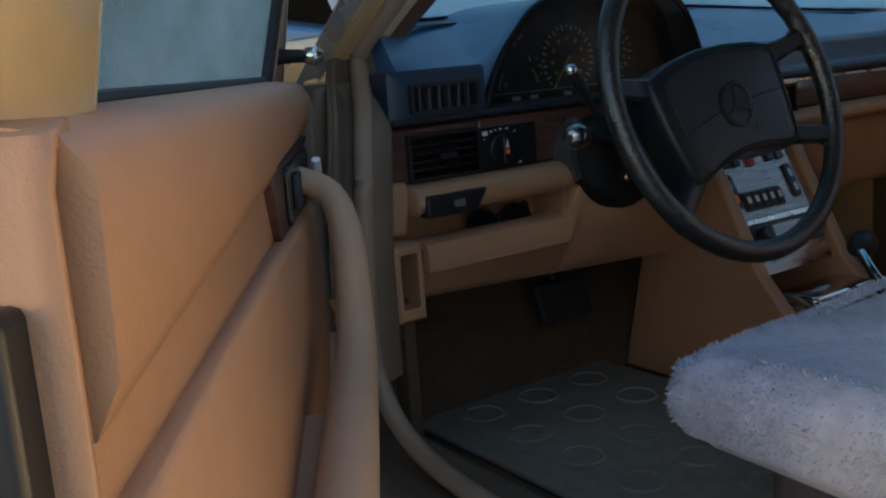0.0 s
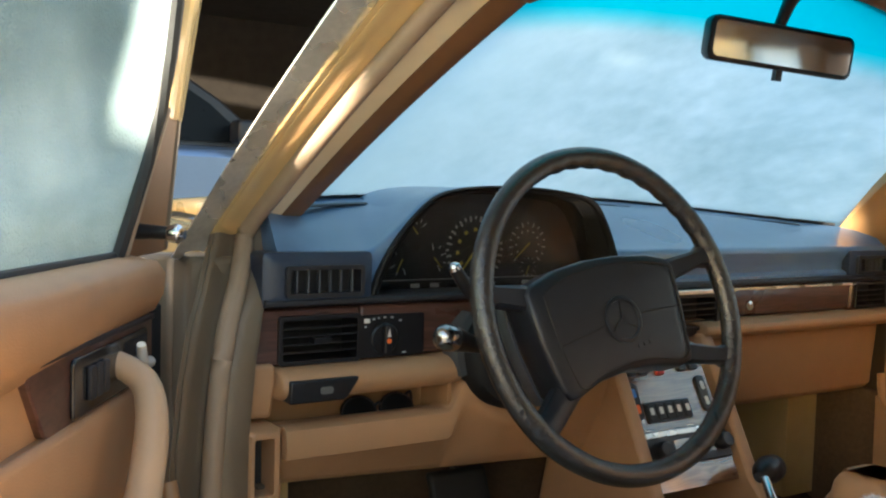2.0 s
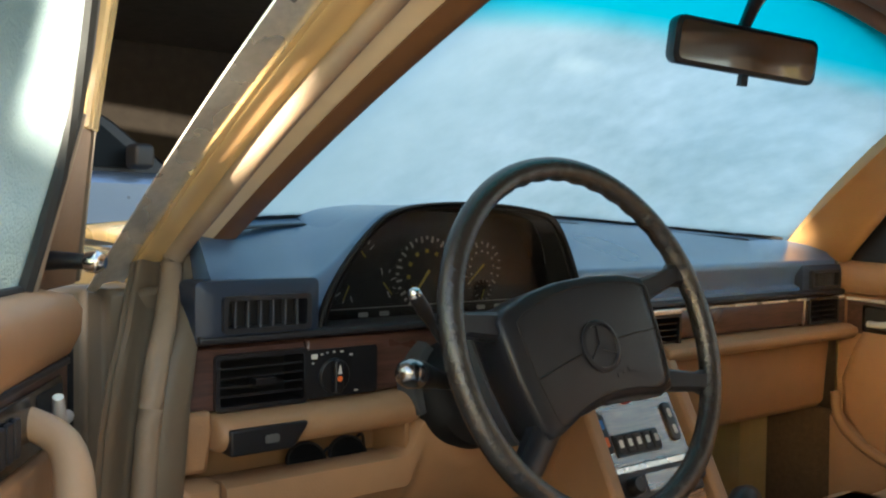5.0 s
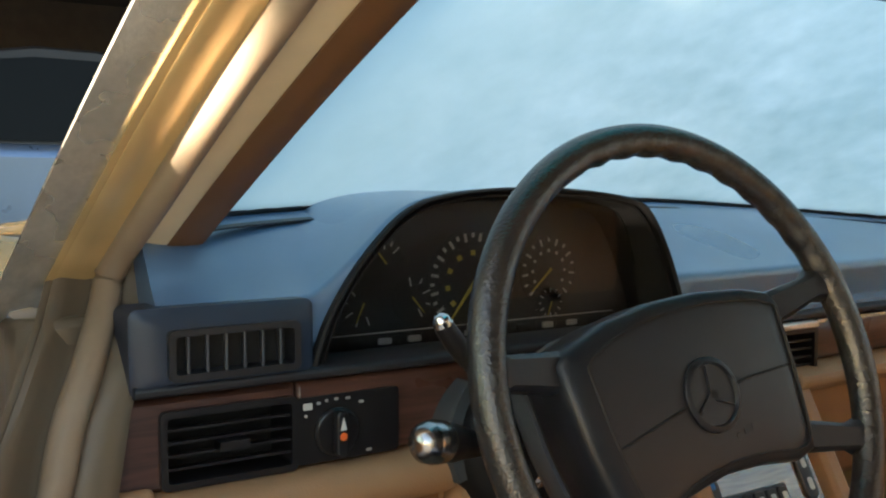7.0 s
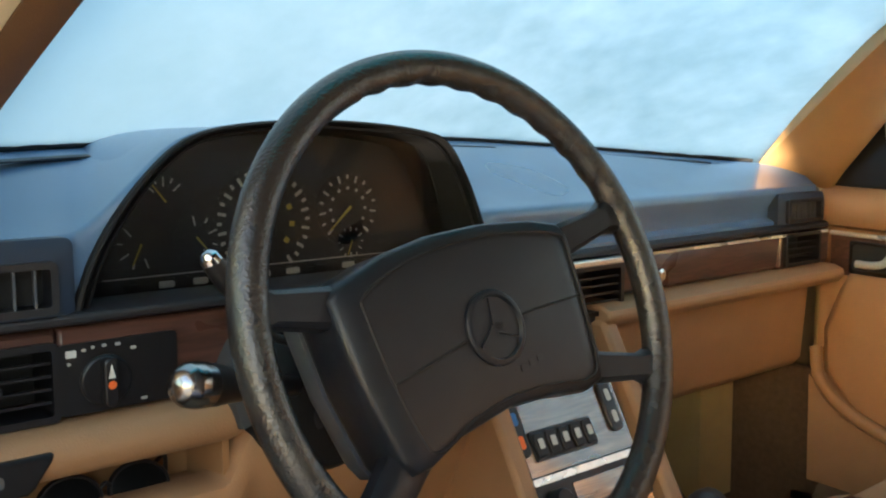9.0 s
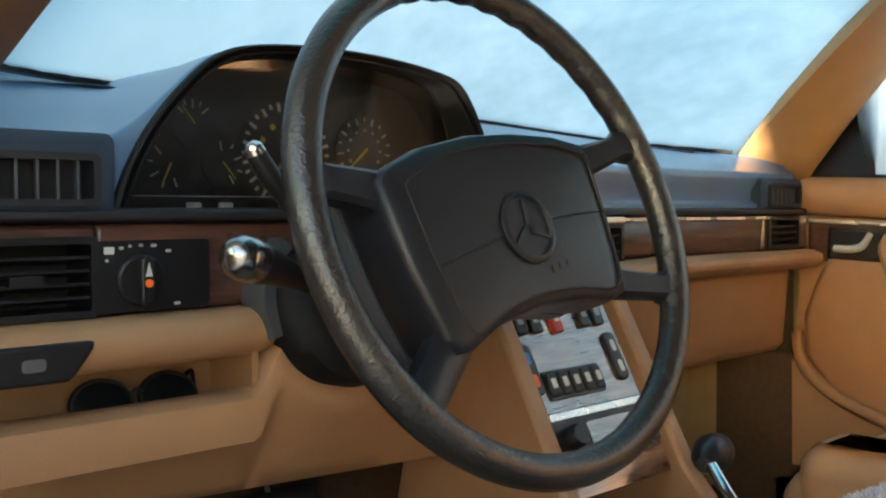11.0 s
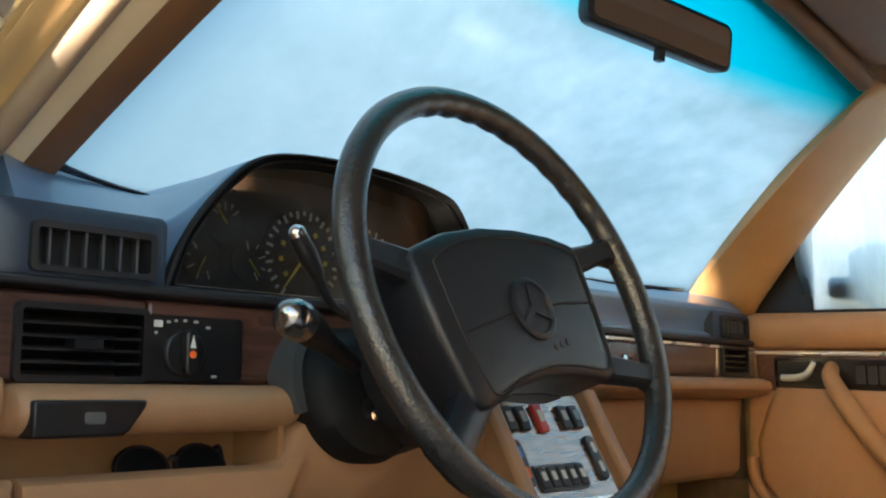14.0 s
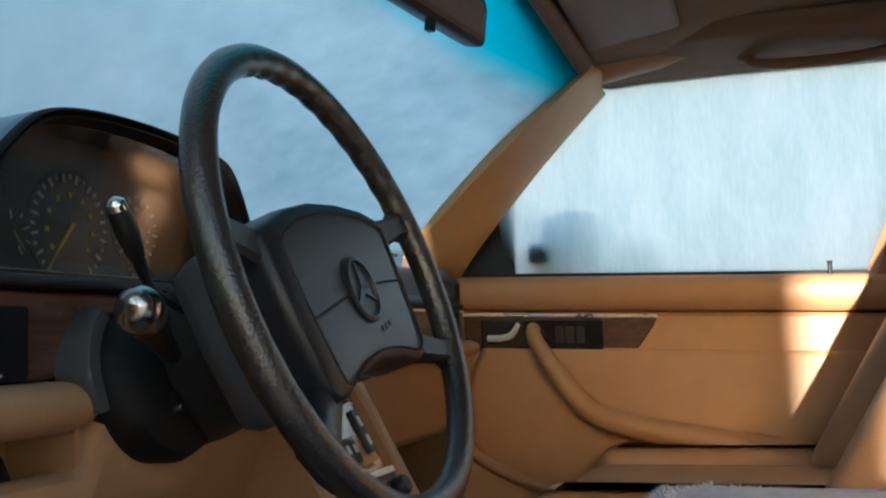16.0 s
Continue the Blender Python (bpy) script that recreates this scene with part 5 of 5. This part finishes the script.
for p in cov.polygons:
    c0 = Vector(p.center)
    if c0.z < 0.50 or p.area < 1e-7:
        continue
    vs = [Vector(cv[i]) for i in p.vertices]
    for _ in range(max(1, int(p.area * 80000))):
        w = rng.dirichlet(np.ones(len(vs)))
        q = sum((v * float(k) for v, k in zip(vs, w)), Vector((0, 0, 0)))
        clump = Vector((noise.noise(q * 22), noise.noise(q * 22 + Vector((7, 0, 0))), 0.0))
        d = (p.normal + 0.9 * clump + Vector(rng.normal(0, 0.35, 3))).normalized()
        s = Vector(rng.normal(0, 1, 3)).cross(d).normalized() * 0.0008
        h = float(rng.uniform(0.003, 0.008))
        k = len(tv)
        tv += [q - s, q + s, q + d * h * 0.6 + s * 0.6, q + d * h + Vector((0, 0, -0.15 * h))]
        tf += [(k, k + 1, k + 2), (k, k + 2, k + 3)]
pile_me = bpy.data.meshes.new("pile")
pile_me.from_pydata([tuple(v) for v in tv], [], tf)
pile_me.materials.append(FUR)
pile = tagged(new("pile", pile_me), kind="stuff")
pile.parent = seat
pseat = thing("passenger_seat", "tan leather passenger seat", "seat")
part("cushion", cushion(0.13, 0.705, -0.55, 0.0, 0.33, 0.520, 0.06), TAN, pseat)
part("bolster", cushion(0.13, 0.22, -0.53, -0.03, 0.40, 0.548, 0.04), TAN, pseat)
part("bolster", cushion(0.61, 0.705, -0.53, -0.03, 0.40, 0.548, 0.04), TAN, pseat)
lean_back = lambda p: Vector((p[0], p[1] + 0.035 - 0.58 * (p[2] - 0.50), p[2]))
part("backrest", cushion(0.12, 0.66, -0.62, -0.45, 0.46, 1.08, 0.06, 5, lean_back), TAN, pseat, "tan leather backrest")
for x0, x1 in ((0.115, 0.215), (0.565, 0.665)):
    part("side_bolster", cushion(x0, x1, -0.60, -0.405, 0.50, 1.0, 0.045, 5, lean_back), TAN, pseat)

grab = thing("grab_handle", "tan folding grab handle on the roof rail", "grab handle")
part("grip", tube([(0.655, -0.33, 1.222), (0.640, -0.345, 1.205), (0.632, -0.40, 1.196), (0.632, -0.50, 1.194), (0.640, -0.555, 1.202), (0.655, -0.57, 1.217)], 0.010, 10), BROWN_TRIM, grab)
part("mount", cushion(0.64, 0.67, -0.345, -0.315, 1.212, 1.236, 0.007), BROWN_TRIM, grab)
part("mount", cushion(0.64, 0.67, -0.585, -0.555, 1.208, 1.234, 0.007), BROWN_TRIM, grab)

# pedals
pedal = thing("brake_pedal", "black rubber brake pedal in the dark footwell", "pedal")
part("pad", slab(-0.32, -0.20, 0.40, 0.42, 0.40, 0.47, lambda p: Vector((p[0], p[1] + 0.4 * (p[2] - 0.4), p[2]))), BLACK_RUBBER, pedal, bevel=0.006)
part("arm", tube([(-0.26, 0.44, 0.46), (-0.26, 0.5, 0.6), (-0.26, 0.5, 0.7)], 0.008, 8), BLACK, pedal)

# ---------- car parked in the garage
other = thing("parked_car", "tall silver-blue car parked in a dark garage", "car")
CX, CY = 0.69, 6.4
# placed, and heights stretched by 1.27, to fit the camera's view
pc = lambda p: Vector((CX + p[0], CY + p[1], 1.27 * p[2]))
bodyp = [(-2.2, 0.35), (-2.25, 0.7), (-2.1, 0.90), (-1.3, 0.95), (1.0, 0.93), (1.9, 0.82), (2.2, 0.68), (2.25, 0.35)]
part("body", loft([[pc((x, y, z * k)) for x, z in bodyp] for y, k in ((-0.86, 0.96), (-0.80, 1.0), (0.80, 1.0), (0.86, 0.96))]), SILVER, other, bevel=0.03)
cab = [(-1.55, 0.93), (-1.32, 1.12), (-1.08, 1.27), (-0.78, 1.365), (-0.42, 1.41), (-0.05, 1.405), (0.20, 1.355), (0.52, 1.20), (0.95, 0.92)]
part("roof", loft([[pc((x, y * (1 - 0.25 * (z - 0.93)), z)) for x, z in cab] for y in (-0.74, 0.74)]), CAR_SHADE, other, bevel=0.02)
part("side_window", loft([[pc((x, y - 0.30 * (0.93 - z) * 0.6, z)) for x, z in ((-1.36, 0.96), (-1.18, 1.12), (-0.98, 1.25), (-0.74, 1.325), (-0.42, 1.355), (-0.06, 1.35), (0.16, 1.305), (0.44, 1.17), (0.75, 0.96))] for y in (-0.755, -0.73)]), CARGLASS, other)
part("windscreen", loft([[pc((x, y, z)) for y in (-0.62, 0.62)] for x, z in ((0.22, 1.35), (0.98, 0.95))], closed=False), CARGLASS, other, thick=0.01)
part("door_mirror", cushion(0.55, 0.68, -1.0, -0.80, 0.95, 1.08, 0.03, 4, pc), CAR_SHADE, other)
for x in (-1.4, 1.4):
    part("wheel", lathe([(0.32, -0.1), (0.32, 0.1), (0.2, 0.11), (0.001, 0.09)], lambda p, x=x: pc((x + p[0], -0.78 - p[2], (0.32 + p[1]) / 1.27)), 24), TYRE, other)
